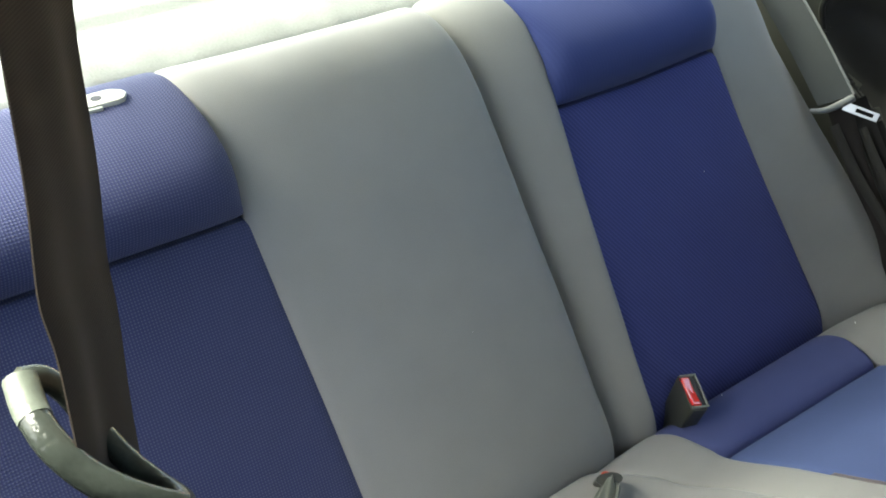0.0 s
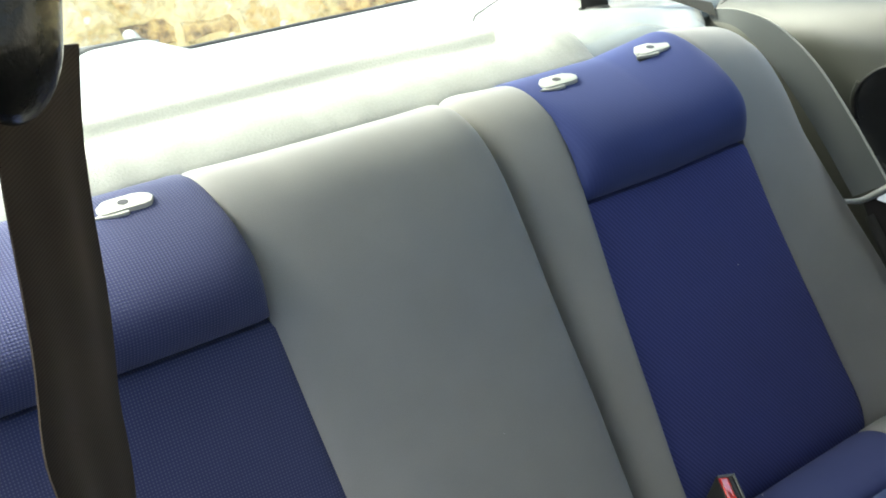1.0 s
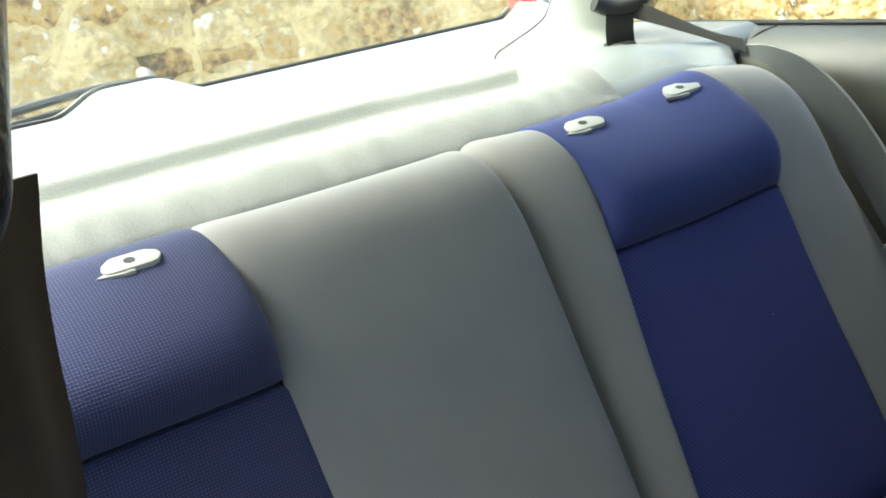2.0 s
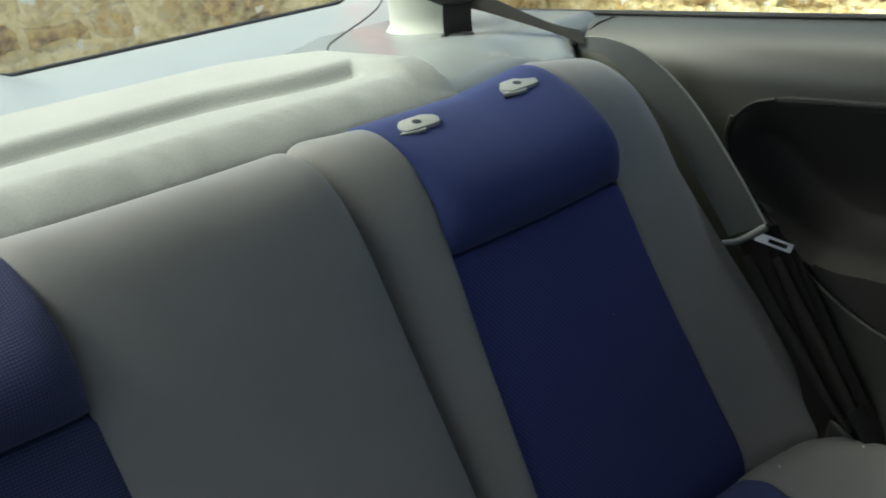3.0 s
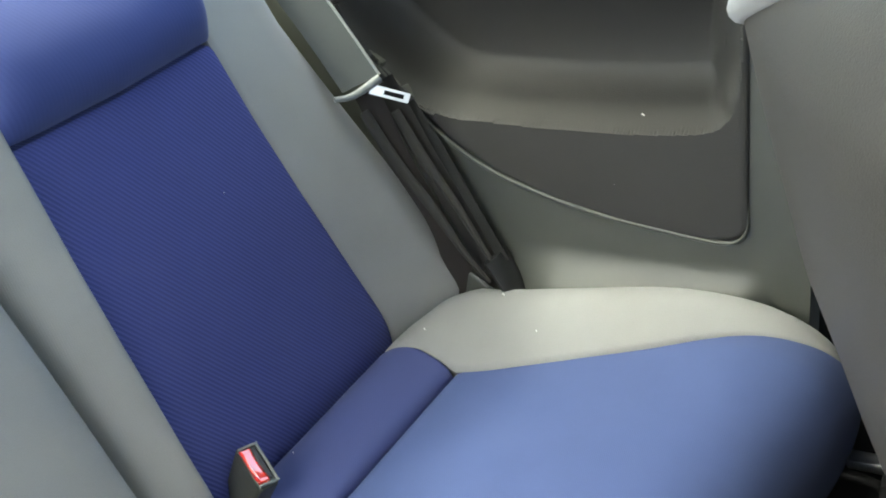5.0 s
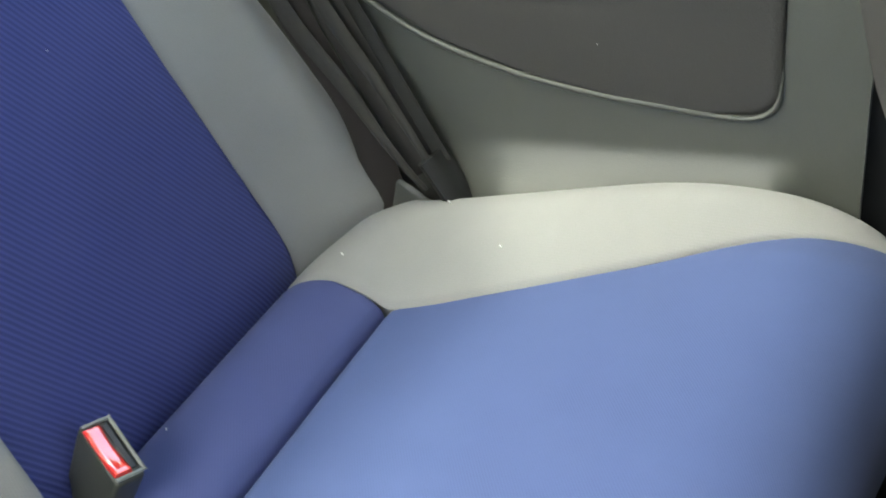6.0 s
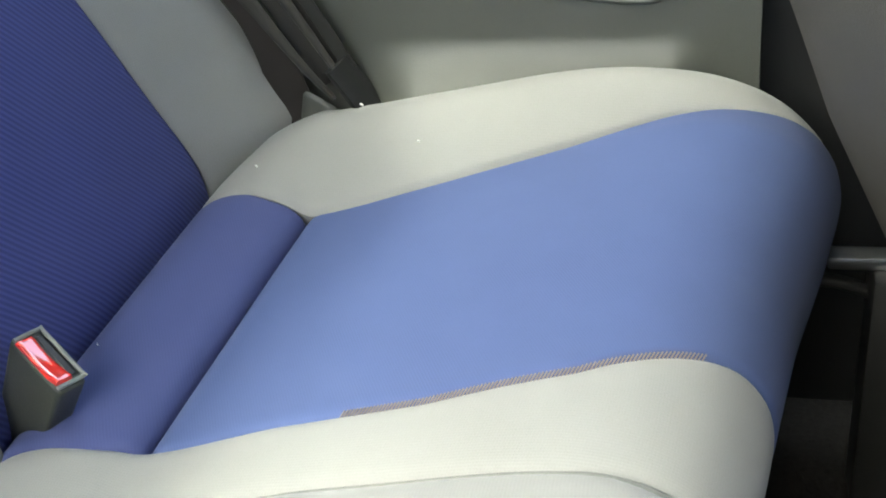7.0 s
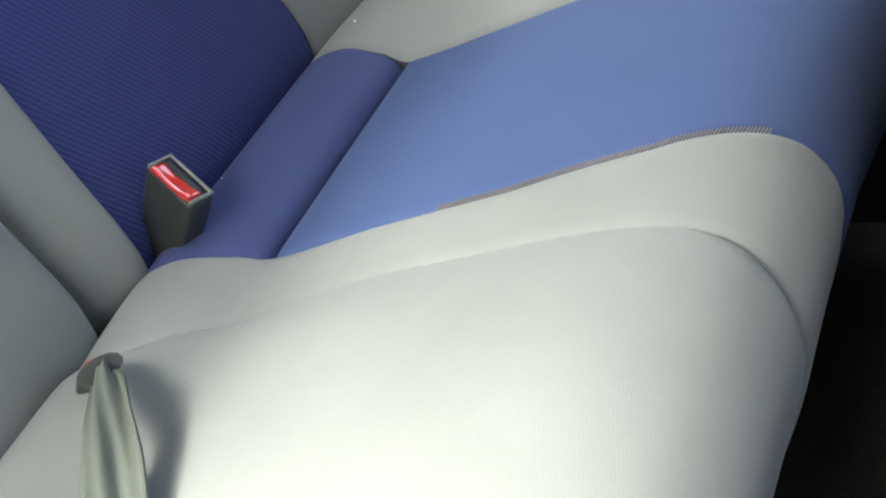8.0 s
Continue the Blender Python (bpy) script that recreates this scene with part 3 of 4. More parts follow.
SEAM_OUT = [(0.34, 0.582), (0.45, 0.5545), (0.60, 0.5135), (0.78, 0.475), (0.83, 0.474), (0.87, 0.466), (0.91, 0.450)]
OUTER = [(0.34, 0.684), (0.45, 0.680), (0.60, 0.652), (0.78, 0.608), (0.87, 0.594), (0.91, 0.585)]


def across(line, z):
    """x of a seam that leans with height."""
    return lerp(line, z)


def back_panel(left, right, v0=0.0, v1=1.0, bulge=None):
    def f(u, v):
        w = v0 + (v1 - v0) * v
        y, z = np.interp(w, BACK_V, BACK_CURVE[:, 0]), np.interp(w, BACK_V, BACK_CURVE[:, 1])
        x = left(z) + (right(z) - left(z)) * u
        z = z + (0.012 * np.clip((x - 0.34) / 0.10, 0, 1) - 0.014 * np.clip((x - 0.46) / 0.10, 0, 1)) * np.clip((z - 0.70) / 0.2, 0, 1)
        if bulge is not None:
            k = bulge(u, v, z)
            y = y - k
        return x, y, z

    return f


roll = lambda u, v, z: (0.040 * (1 - (1 - np.clip(v / 0.22, 0, 1)) ** 2) * (0.5 + 0.5 * np.cos(math.pi * np.clip((v - 0.22) / 0.36, 0, 1)))) * (1 - 0.72 * np.abs(2 * u - 1) ** 10)
seam = lambda line, sign=1: (lambda z: sign * across(line, z))
OUT = (0, -1, 0.4)


def plate(outline, z0, z1, bevel):
    """A flat moulding with an outline and softened edges."""
    bm = bmesh.new()
    low = bm.faces.new([bm.verts.new((a, b, z0)) for a, b in outline])
    up = bmesh.ops.extrude_face_region(bm, geom=[low])
    bmesh.ops.translate(bm, vec=(0, 0, z1 - z0), verts=[v for v in up["geom"] if isinstance(v, bmesh.types.BMVert)])
    bmesh.ops.recalc_face_normals(bm, faces=bm.faces)
    bmesh.ops.bevel(bm, geom=bm.edges, offset=bevel, segments=2, profile=0.6, affect="EDGES")
    return bm


def headrest_guide(x, parent):
    """Moulded guide in the top of the seat back with a hole for the headrest's bar."""
    m = pose(x, 0.2195, 0.8985 + (0.007 if x > 0.3 else 0), 13, -1, -3) @ Matrix.Scale(0.9, 4)
    g = part("headrest_guide", moved(plate([(-0.020, -0.0165), (0.018, -0.0165), (0.0255, -0.0140), (0.0310, -0.0045), (0.0290, 0.0040), (0.0200, 0.0110), (0.0150, 0.0120), (-0.010, 0.0120), (-0.0160, 0.0105), (-0.0250, 0.0010), (-0.0275, -0.0070), (-0.0250, -0.0140)], -0.012, 0.0030, 0.0014), m), GUIDE, label="pale grey plastic headrest guide")
    h = part("socket", moved(tube([(0.001, -0.002, 0.0022), (0.001, -0.002, 0.0034)], 0.0056, 2, 18), m), BLACK)
    # Solid black block drawn for the shadow under the lock tab.
    gap = part("gap", moved(block(-0.0330, 0.006, -0.0195, -0.0150, -0.016, -0.0030, 0.0006, 1), m), BLACK)
    lip = part("lock_tab", moved(plate([(-0.0350, -0.0150), (-0.012, -0.0205), (0.001, -0.0205), (0.001, -0.0165), (-0.024, -0.0105)], -0.0030, 0.0012, 0.0007), m), GUIDE)
    into(parent, g)
    for k in (h, gap, lip):
        k.parent = g
    return g


near_back = thing("rear_backrest_wide", (-0.2, 0.15, 0.35), "wide rear seat back in grey and dotted blue cloth", "seat back")
far_back = thing("rear_backrest_narrow", (0.4, 0.15, 0.35), "narrow rear seat back in grey and blue cloth", "seat back")
into(
    near_back,
    part("centre_panel", skin(back_panel(lambda z: across(SEAM_NEAR, z) - 0.003, lambda z: across(SPLIT, z) + 0.006, bulge=lambda u, v, z: 0.010 * (1 - np.abs(2 * u - 1) ** 3)), 60, 110, 0.05, OUT, edges=((0.005, 0.014), (0.034, 0.034), (0.02, 0.03), None)), GREY, label="grey cloth centre panel"),
    part("upper_panel", skin(back_panel(lambda z: -across(SEAM_OUT, z), seam(SEAM_NEAR), FOLD_V, 1.0, roll), 60, 70, 0.05, OUT, edges=((0.005, 0.012), (0.004, 0.012), (0.008, 0.010), None)), BLUE, label="dotted blue cloth"),
    part("lower_panel", skin(back_panel(lambda z: -across(SEAM_OUT, z), seam(SEAM_NEAR), 0.0, FOLD_V + 0.006), 60, 80, 0.05, OUT, edges=((0.005, 0.012), (0.004, 0.012), (0.02, 0.03), (0.015, 0.013))), BLUE, label="dotted blue cloth"),
    part("side_bolster", skin(back_panel(lambda z: -across(OUTER, z), lambda z: -across(SEAM_OUT, z)), 24, 80, 0.05, OUT, edges=((0.05, 0.05), (0.006, 0.014), (0.02, 0.03), None)), GREY),
    part("back_shell", slab([(-0.6, 0.19, 0.34), (0.13, 0.19, 0.34), (0.10, 0.295, 0.86), (-0.56, 0.295, 0.86)], 0.03), BLACK),
)
into(
    far_back,
    part("inner_strip", skin(back_panel(lambda z: across(SPLIT, z) - 0.006, lambda z: across(SEAM_IN, z) + 0.003, bulge=lambda u, v, z: 0.010 - 0.034 * (1 - u) ** 1.6), 36, 110, 0.05, OUT, edges=((0.016, 0.040), (0.002, 0.010), (0.02, 0.03), None)), GREY, label="grey cloth inner strip"),
    part("upper_panel", skin(back_panel(seam(SEAM_IN), seam(SEAM_OUT), FOLD_V, 1.0, roll), 60, 70, 0.05, OUT, edges=((0.002, 0.010), (0.003, 0.010), (0.008, 0.010), None)), BLUE_TOP, label="smooth blue cloth, dimmed for the light on the roll"),
    part("lower_panel", skin(back_panel(seam(SEAM_IN), seam(SEAM_OUT), 0.0, FOLD_V + 0.006), 60, 80, 0.05, OUT, edges=((0.003, 0.010), (0.003, 0.010), (0.02, 0.03), (0.015, 0.013))), BLUE_RIB, label="ribbed blue cloth"),
    part("side_bolster", skin(back_panel(lambda z: across(SEAM_OUT, z) - 0.003, seam(OUTER), bulge=lambda u, v, z: (0.080 - 0.073 * np.clip((z - 0.43) / 0.34, 0, 1) ** 0.8 - 0.020 * np.clip((0.445 - z) / 0.045, 0, 1) ** 1.5) * np.clip(u / 0.85, 0, 1) ** 0.9), 36, 110, 0.06, OUT, edges=((0.002, 0.008), (0.060, 0.058), (0.02, 0.03), None)), GREY, label="grey cloth outer bolster"),
    # Black shell reaches out past the seat to darken the shaded gap beside the bolster.
    part("back_shell", slab([(0.19, 0.19, 0.34), (0.662, 0.19, 0.34), (0.622, 0.295, 0.875), (0.12, 0.295, 0.86)], 0.03), BLACK),
)
for x, who in ((-0.4115, near_back), (-0.26, near_back), (0.248, far_back), (0.398, far_back)):
    headrest_guide(x, who)

# cushion profile from the back to the front and down the nose: y share and z
CUSH = [(0.075, 0.350), (0.050, 0.392), (0.015, 0.409), (-0.030, 0.408), (-0.060, 0.402), (-0.13, 0.414), (-0.22, 0.431), (-0.30, 0.446), (-0.355, 0.450), (-0.400, 0.438), (-0.430, 0.410), (-0.441, 0.372), (-0.430, 0.31), (-0.400, 0.23), (-0.36, 0.15)]
CUSH_CURVE = spline(CUSH, 400)
CREASE_V = float(np.interp(0.053, -CUSH_CURVE[:200, 0], BACK_V[:200]))
C_OUT = [(-0.08, 0.545), (0.0, 0.540), (0.056, 0.520), (0.10, 0.530), (0.16, 0.548), (0.24, 0.573), (0.32, 0.598), (0.38, 0.611), (0.42, 0.624), (0.6, 0.640)]
C_IN = [(-0.08, 0.222), (0.03, 0.233), (0.06, 0.240), (0.14, 0.255), (0.24, 0.263), (0.33, 0.280), (0.38, 0.303), (0.42, 0.321), (0.46, 0.330), (0.52, 0.305), (0.6, 0.27)]
C_PIPE = [(-0.08, 0.118), (-0.012, 0.136), (0.02, 0.155), (0.055, 0.175), (0.11, 0.195), (0.18, 0.203), (0.26, 0.204), (0.336, 0.206), (0.371, 0.209), (0.406, 0.207), (0.44, 0.198), (0.6, 0.15)]


def cushion(left, right, v0=0.0, v1=1.0, lift=None):
    def f(u, v):
        w = v0 + (v1 - v0) * v
        y, z = np.interp(w, BACK_V, CUSH_CURVE[:, 0]), np.interp(w, BACK_V, CUSH_CURVE[:, 1])
        run = np.where(w < 0.72, -y, 0.40 + 0.25 * (w - 0.66))
        a, b = left(run), right(run)
        x = a + (b - a) * u
        y = np.where(y < 0, y * (0.84 + 0.23 * np.clip(x, 0, 0.6) + 0.17 * np.clip(x, 0, 0.6) ** 2 + 0.012 * ease((x - 0.42) / 0.14)), y)
        if lift is not None:
            z = z + lift(x, u, w)
        z = z + (0.010 * np.clip((x - 0.40) / 0.16, 0, 1) - 0.014 * np.clip((x - 0.57) / 0.09, 0, 1)) * ease((-0.25 - y) / 0.14) * np.clip((z - 0.34) / 0.08, 0, 1)
        return x, y, z

    return f


along = lambda table: (lambda run: lerp(table, run))
UP = (0, -0.15, 1)
fade = lambda w: ease((0.745 - w) / 0.36) * ease((w - 0.06) / 0.15)
far_cushion = thing("rear_cushion_narrow", (0.4, -0.2, 0.15), "rear seat cushion in blue cloth with light grey sides", "seat cushion")
into(
    far_cushion,
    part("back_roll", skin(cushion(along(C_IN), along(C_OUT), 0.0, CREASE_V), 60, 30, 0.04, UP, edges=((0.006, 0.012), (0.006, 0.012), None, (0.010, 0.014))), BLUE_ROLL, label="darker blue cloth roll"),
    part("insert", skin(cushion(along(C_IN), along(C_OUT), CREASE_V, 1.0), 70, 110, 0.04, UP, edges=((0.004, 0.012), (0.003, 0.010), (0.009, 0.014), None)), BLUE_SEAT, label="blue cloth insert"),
    part("outer_side", skin(cushion(lambda run: lerp(C_OUT, run) - 0.003, lambda run: 0.662 + 0 * run, lift=lambda x, u, w: 0.044 * np.sin(math.pi * np.clip(u * 0.62, 0, 1)) * fade(w)), 36, 110, 0.05, UP, edges=((0.003, 0.010), (0.045, 0.05), None, None)), GREY, label="light grey cloth side"),
    part("inner_side", skin(cushion(along(C_PIPE), lambda run: lerp(C_IN, run) + 0.003, lift=lambda x, u, w: -0.008 * (1 - u) ** 2), 30, 110, 0.05, UP, edges=((0.006, 0.014), (0.006, 0.012), None, None)), GREY, label="light grey cloth side"),
)
seam_side = cushion(along(C_IN), along(C_OUT), CREASE_V, 1.0)
stitches = bmesh.new()
for k in range(96):
    w = 0.20 + 0.32 * k / 95
    ends = [seam_side(np.float64(u), np.float64(w + 0.003 * q)) for u, q in ((-0.004, 0), (0.014, 1))]
    tick = tube([(float(a), float(b), float(c) + lift) for (a, b, c), lift in zip(ends, (-0.0022, -0.0006))], 0.0005, 3, 5)
    me = bpy.data.meshes.new("tick")
    tick.to_mesh(me)
    tick.free()
    stitches.from_mesh(me)
    bpy.data.meshes.remove(me)
into(far_cushion, part("stitching", stitches, STITCH, label="pale brown slanted stitching"))
mid_cushion = thing("rear_cushion_wide", (-0.2, -0.2, 0.15), "wide rear seat cushion with a plain light grey middle", "seat cushion")
hollow = lambda x, u, w: 0.012 * np.clip((w - 0.1) / 0.2, 0, 1) * (1 - np.abs(2 * u - 1) ** 4) - 0.022 * np.exp(-(((x - 0.045) / 0.05) ** 2) - ((w - 0.17) / 0.05) ** 2)
into(
    mid_cushion,
    part("centre_pad", skin(cushion(lambda run: -0.20 + 0 * run, lambda run: lerp(C_PIPE, run) - 0.001, lift=hollow), 70, 110, 0.05, UP, edges=((0.006, 0.014), (0.007, 0.018), None, None)), GREY, label="light grey cloth middle"),
    part("near_insert", skin(cushion(lambda run: -0.64 + 0 * run, lambda run: -0.20 + 0 * run), 40, 60, 0.05, UP, edges=((0.03, 0.04), (0.006, 0.014), None, None)), BLUE_SEAT, label="blue cloth insert"),
)
into(mid_cushion, part("piping", tube([(float(a), float(b), float(c) - 0.009) for a, b, c in zip(*cushion(along(C_PIPE), along(C_IN), lift=lambda x, u, w: 0 * x)(np.zeros(24), np.linspace(0.06, 0.64, 24)))], 0.0028, 90, 8), PIPING))

# ---------------- belts and buckles ----------------
def buckle_body(w, d, h):
    """A buckle housing that narrows towards its foot."""
    bm = block(-w, w, -d, d, -h, 0, 0.0035, 3)
    for v in bm.verts:
        k = 1 + 0.22 * v.co.z / h
        v.co.x, v.co.y = v.co.x * (1 + 0.1 * v.co.z / h), v.co.y * k
    return bm


buckle = thing("seat_belt_buckle", (0.22, 0.0, 0.42), "dark plastic seat belt buckle with a red release button", "seat belt buckle")
AY = Vector((0.0165, 0.032, 0.019)).normalized()
AZ = Vector((0.04, -0.36, 0.93))
AX = AY.cross(AZ).normalized()
AZ = AX.cross(AY).normalized()
BM = Matrix.Translation((0.259, 0.0105, 0.452)) @ Matrix((AX, AY, AZ)).transposed().to_4x4()
into(
    buckle,
    part("body", moved(buckle_body(0.0105, 0.0245, 0.100), BM), BUCKLE),
    part("button", moved(skin(lambda u, v: (-0.0090 + 0.0110 * u, -0.0185 + 0.037 * v, 0.0008 + 0.0026 * (2 * v - 1) ** 2 + 0.0002 * (2 * u - 1) ** 2 - 0.0006 * (u - 0.5) - 0.0024 * (v - 0.5)), 10, 24, 0.004, (0, 0, 1), edges=((0.001, 0.002), (0.001, 0.002), (0.001, 0.002), (0.001, 0.002))), BM), RED, label="glossy red release button"),
    part("slot", moved(block(0.0026, 0.0072, -0.0175, 0.0175, -0.004, 0.0008, 0.0006, 1), BM), BLACK),
    part("rim", moved(tube([(-0.0092, 0.0212, 0.0006), (0.0088, 0.0212, 0.0012), (0.0094, 0.018, 0.0016), (0.0094, -0.018, 0.0016), (0.0088, -0.0212, 0.0012), (-0.0092, -0.0212, 0.0006)], 0.0014, 60, 8), BM), GRIP, label="worn grey edge"),
)

def crumpled(rows, thick, depth, folds, twist, hint=(0.2, -0.3, 0.9)):
    """A strap bunched into lengthwise folds."""
    data = spline([(*c, *w) for c, w in rows], 90)

    def f(u, v):
        c = np.stack([np.interp(v, np.linspace(0, 1, 90), data[:, k]) for k in range(6)], -1)
        t = 2 * u - 1
        way = np.gradient(c[..., :3], axis=1)
        nrm = np.cross(way, c[..., 3:])
        nrm /= np.linalg.norm(nrm, axis=-1, keepdims=True) + 1e-9
        nrm *= np.sign((nrm * np.array(hint)).sum(-1).mean())
        wave = np.cos(folds * t + twist * 3 * v) + 0.35 * np.cos(2.3 * folds * t - twist * 5 * v)
        p = c[..., :3] + c[..., 3:] * t[..., None] + nrm * (depth * wave * np.clip(v / 0.12, 0.25, 1))[..., None]
        return p[..., 0], p[..., 1], p[..., 2]

    return skin(f, 40, 90, thick, hint)


lap = thing("lap_belt", (0.06, -0.04, 0.42), "grey-green lap belt tucked between cushion and seat back", "seat belt")
into(
    lap,
    part("stalk", tube([(0.115, 0.020, 0.395), (0.101, -0.006, 0.422), (0.090, -0.022, 0.436)], (0.011, 0.014), 16, 14, flat=0.5), BUCKLE),
    part("strap", crumpled([((0.106, -0.006, 0.422), (0.001, -0.007, 0.0)), ((0.092, -0.024, 0.436), (-0.003, -0.013, 0.002)), ((0.066, -0.042, 0.437), (-0.006, -0.020, 0.003)), ((0.034, -0.064, 0.436), (-0.007, -0.024, 0.000)), ((-0.01, -0.092, 0.434), (-0.008, -0.026, 0.0))], 0.002, 0.0036, 4.2, 0.9), WEB_LIGHT),
    part("button", block(0.104, 0.113, -0.001, 0.008, 0.414, 0.423, 0.003), ORANGE, label="orange-red button"),
)

SHOULDER = [((0.604, 0.305, 0.908), (0.005, 0.007, 0.007)), ((0.607, 0.262, 0.904), (0.009, 0.003, 0.009)), ((0.611, 0.218, 0.882), (0.0135, -0.0085, 0.0095)),
            ((0.609, 0.165, 0.836), (0.0135, -0.0155, 0.0085)), ((0.605, 0.110, 0.766), (0.012, -0.018, 0.0075)), ((0.600, 0.062, 0.697), (0.012, -0.018, 0.0075))]
belt = thing("rear_seat_belt", (0.6, 0.1, 0.45), "dark grey rear seat belt hanging beside the seat back", "seat belt")
into(
    belt,
    # Upper run coloured darker, as it lies edge-on to the light.
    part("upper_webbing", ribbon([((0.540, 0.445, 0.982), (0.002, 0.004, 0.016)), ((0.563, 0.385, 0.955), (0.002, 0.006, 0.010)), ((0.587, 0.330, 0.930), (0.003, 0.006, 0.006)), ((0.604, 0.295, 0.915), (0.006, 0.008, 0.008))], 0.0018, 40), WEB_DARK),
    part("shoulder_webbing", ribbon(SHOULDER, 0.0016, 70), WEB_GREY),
    # Pale ribbon paints the highlight along the belt's right edge.
    part("edge_highlight", ribbon([(tuple(Vector(c) + Vector(w) * 0.95), tuple(Vector(w) * 0.07)) for c, w in SHOULDER], 0.0026, 70, 4), GRIP, label="pale strip for the lit belt edge"),
    # Dark ribbons, widened at the foot, also stand in for the shade beside the bolster.
    part("lap_webbing_shade", ribbon([((0.616, 0.070, 0.685), (0.006, -0.012, 0.006)), ((0.628, 0.048, 0.600), (0.004, -0.012, 0.006)), ((0.634, 0.014, 0.525), (0.003, -0.011, 0.005)), ((0.638, -0.002, 0.470), (0.003, -0.015, 0.005)), ((0.642, -0.006, 0.425), (0.003, -0.020, 0.004)), ((0.644, -0.008, 0.390), (0.003, -0.022, 0.003))], 0.0016, 50, curl=0.003), WEB_UMBER),
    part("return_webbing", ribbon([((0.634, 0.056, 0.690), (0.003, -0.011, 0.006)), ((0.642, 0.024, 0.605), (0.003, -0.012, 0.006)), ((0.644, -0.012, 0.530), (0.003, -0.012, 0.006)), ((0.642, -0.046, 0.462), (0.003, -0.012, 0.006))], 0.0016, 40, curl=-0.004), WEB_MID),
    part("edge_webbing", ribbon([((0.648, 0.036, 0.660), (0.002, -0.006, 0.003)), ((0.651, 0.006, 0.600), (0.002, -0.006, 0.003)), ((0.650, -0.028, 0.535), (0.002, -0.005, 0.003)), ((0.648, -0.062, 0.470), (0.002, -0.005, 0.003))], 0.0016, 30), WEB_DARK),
    # Two thin lighter strips along the dark ribbons.
    part("fold", ribbon([((0.610, 0.072, 0.660), (0.002, -0.005, 0.003)), ((0.617, 0.046, 0.601), (0.002, -0.006, 0.003)), ((0.622, 0.010, 0.545), (0.002, -0.005, 0.003)), ((0.623, -0.026, 0.488), (0.001, -0.003, 0.002)), ((0.628, -0.050, 0.452), (0.001, -0.002, 0.001))], 0.0016, 40, curl=0.002), WEB_FOLD, label="lighter grey webbing strip"),
    part("fold", ribbon([((0.630, 0.044, 0.655), (0.002, -0.004, 0.002)), ((0.634, 0.020, 0.601), (0.002, -0.005, 0.003)), ((0.637, -0.012, 0.546), (0.002, -0.004, 0.002)), ((0.636, -0.044, 0.490), (0.001, -0.003, 0.001)), ((0.636, -0.062, 0.456), (0.001, -0.002, 0.001))], 0.0016, 40, curl=0.002), WEB_FOLD, label="lighter grey webbing strip"),
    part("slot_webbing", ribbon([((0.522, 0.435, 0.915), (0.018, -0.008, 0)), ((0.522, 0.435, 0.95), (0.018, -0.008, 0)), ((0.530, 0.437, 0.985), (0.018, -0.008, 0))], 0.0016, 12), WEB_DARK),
    part("guide_ring", tube([(0.50, 0.455, 0.990), (0.525, 0.445, 0.978), (0.555, 0.43, 0.982), (0.57, 0.425, 1.0)], 0.012, 24, 12), BLACK, label="black plastic belt guide"),
)
tongue = part("tongue_grip", tube([(0.571, 0.080, 0.688), (0.585, 0.068, 0.687), (0.600, 0.054, 0.694), (0.612, 0.046, 0.700)], (0.0030, 0.0052), 24, 10), GRIP)
into(belt, tongue)


def tongue_plate():
    """Steel plate with a window cut through it."""
    o, a, b = Vector((0.604, 0.054, 0.690)), Vector((0.013, -0.039, -0.014)), Vector((0.004, -0.003, 0.0095))
    bm = bmesh.new()
    nrm = a.cross(b).normalized() * 0.0013
    ring = lambda s0, s1, t0, t1: [o + a * s + b * t for s, t in ((s0, t0), (s1, t0), (s1, t1), (s0, t1))]
    outer, inner = ring(0, 1, -0.5, 0.5), ring(0.35, 0.86, -0.24, 0.24)
    up = [[bm.verts.new(p + nrm) for p in r] for r in (outer, inner)]
    dn = [[bm.verts.new(p - nrm) for p in r] for r in (outer, inner)]
    for i in range(4):
        j = (i + 1) % 4
        bm.faces.new([up[0][i], up[0][j], up[1][j], up[1][i]])
        bm.faces.new([dn[0][i], dn[1][i], dn[1][j], dn[0][j]])
        bm.faces.new([up[0][i], dn[0][i], dn[0][j], up[0][j]])
        bm.faces.new([up[1][i], up[1][j], dn[1][j], dn[1][i]])
    return bm


into(belt, part("tongue_plate", tongue_plate(), CHROME, label="bright steel tongue with a window", smooth=False))
into(
    belt,
    part("anchor_flap", skin(lambda u, v: (0.640 - 0.003 * np.sin(math.pi * u) - 0.004 * v, -0.015 - 0.042 * u + 0.005 * v * (1 - u), 0.4545 - 0.026 * u**1.2 + 0.0025 * np.sin(math.pi * u) - 0.034 * v), 16, 14, 0.003, (-1, 0, 0.3), edges=((0.002, 0.006), (0.002, 0.006), (0.002, 0.006), None)), PLASTIC, label="grey cloth tab"),
    part("end_sleeve", tube([(0.648, -0.050, 0.4770), (0.648, -0.0665, 0.4490), (0.648, -0.082, 0.418)], 0.025, 14, 12, flat=0.4), BLACK, label="black plastic sleeve"),
)

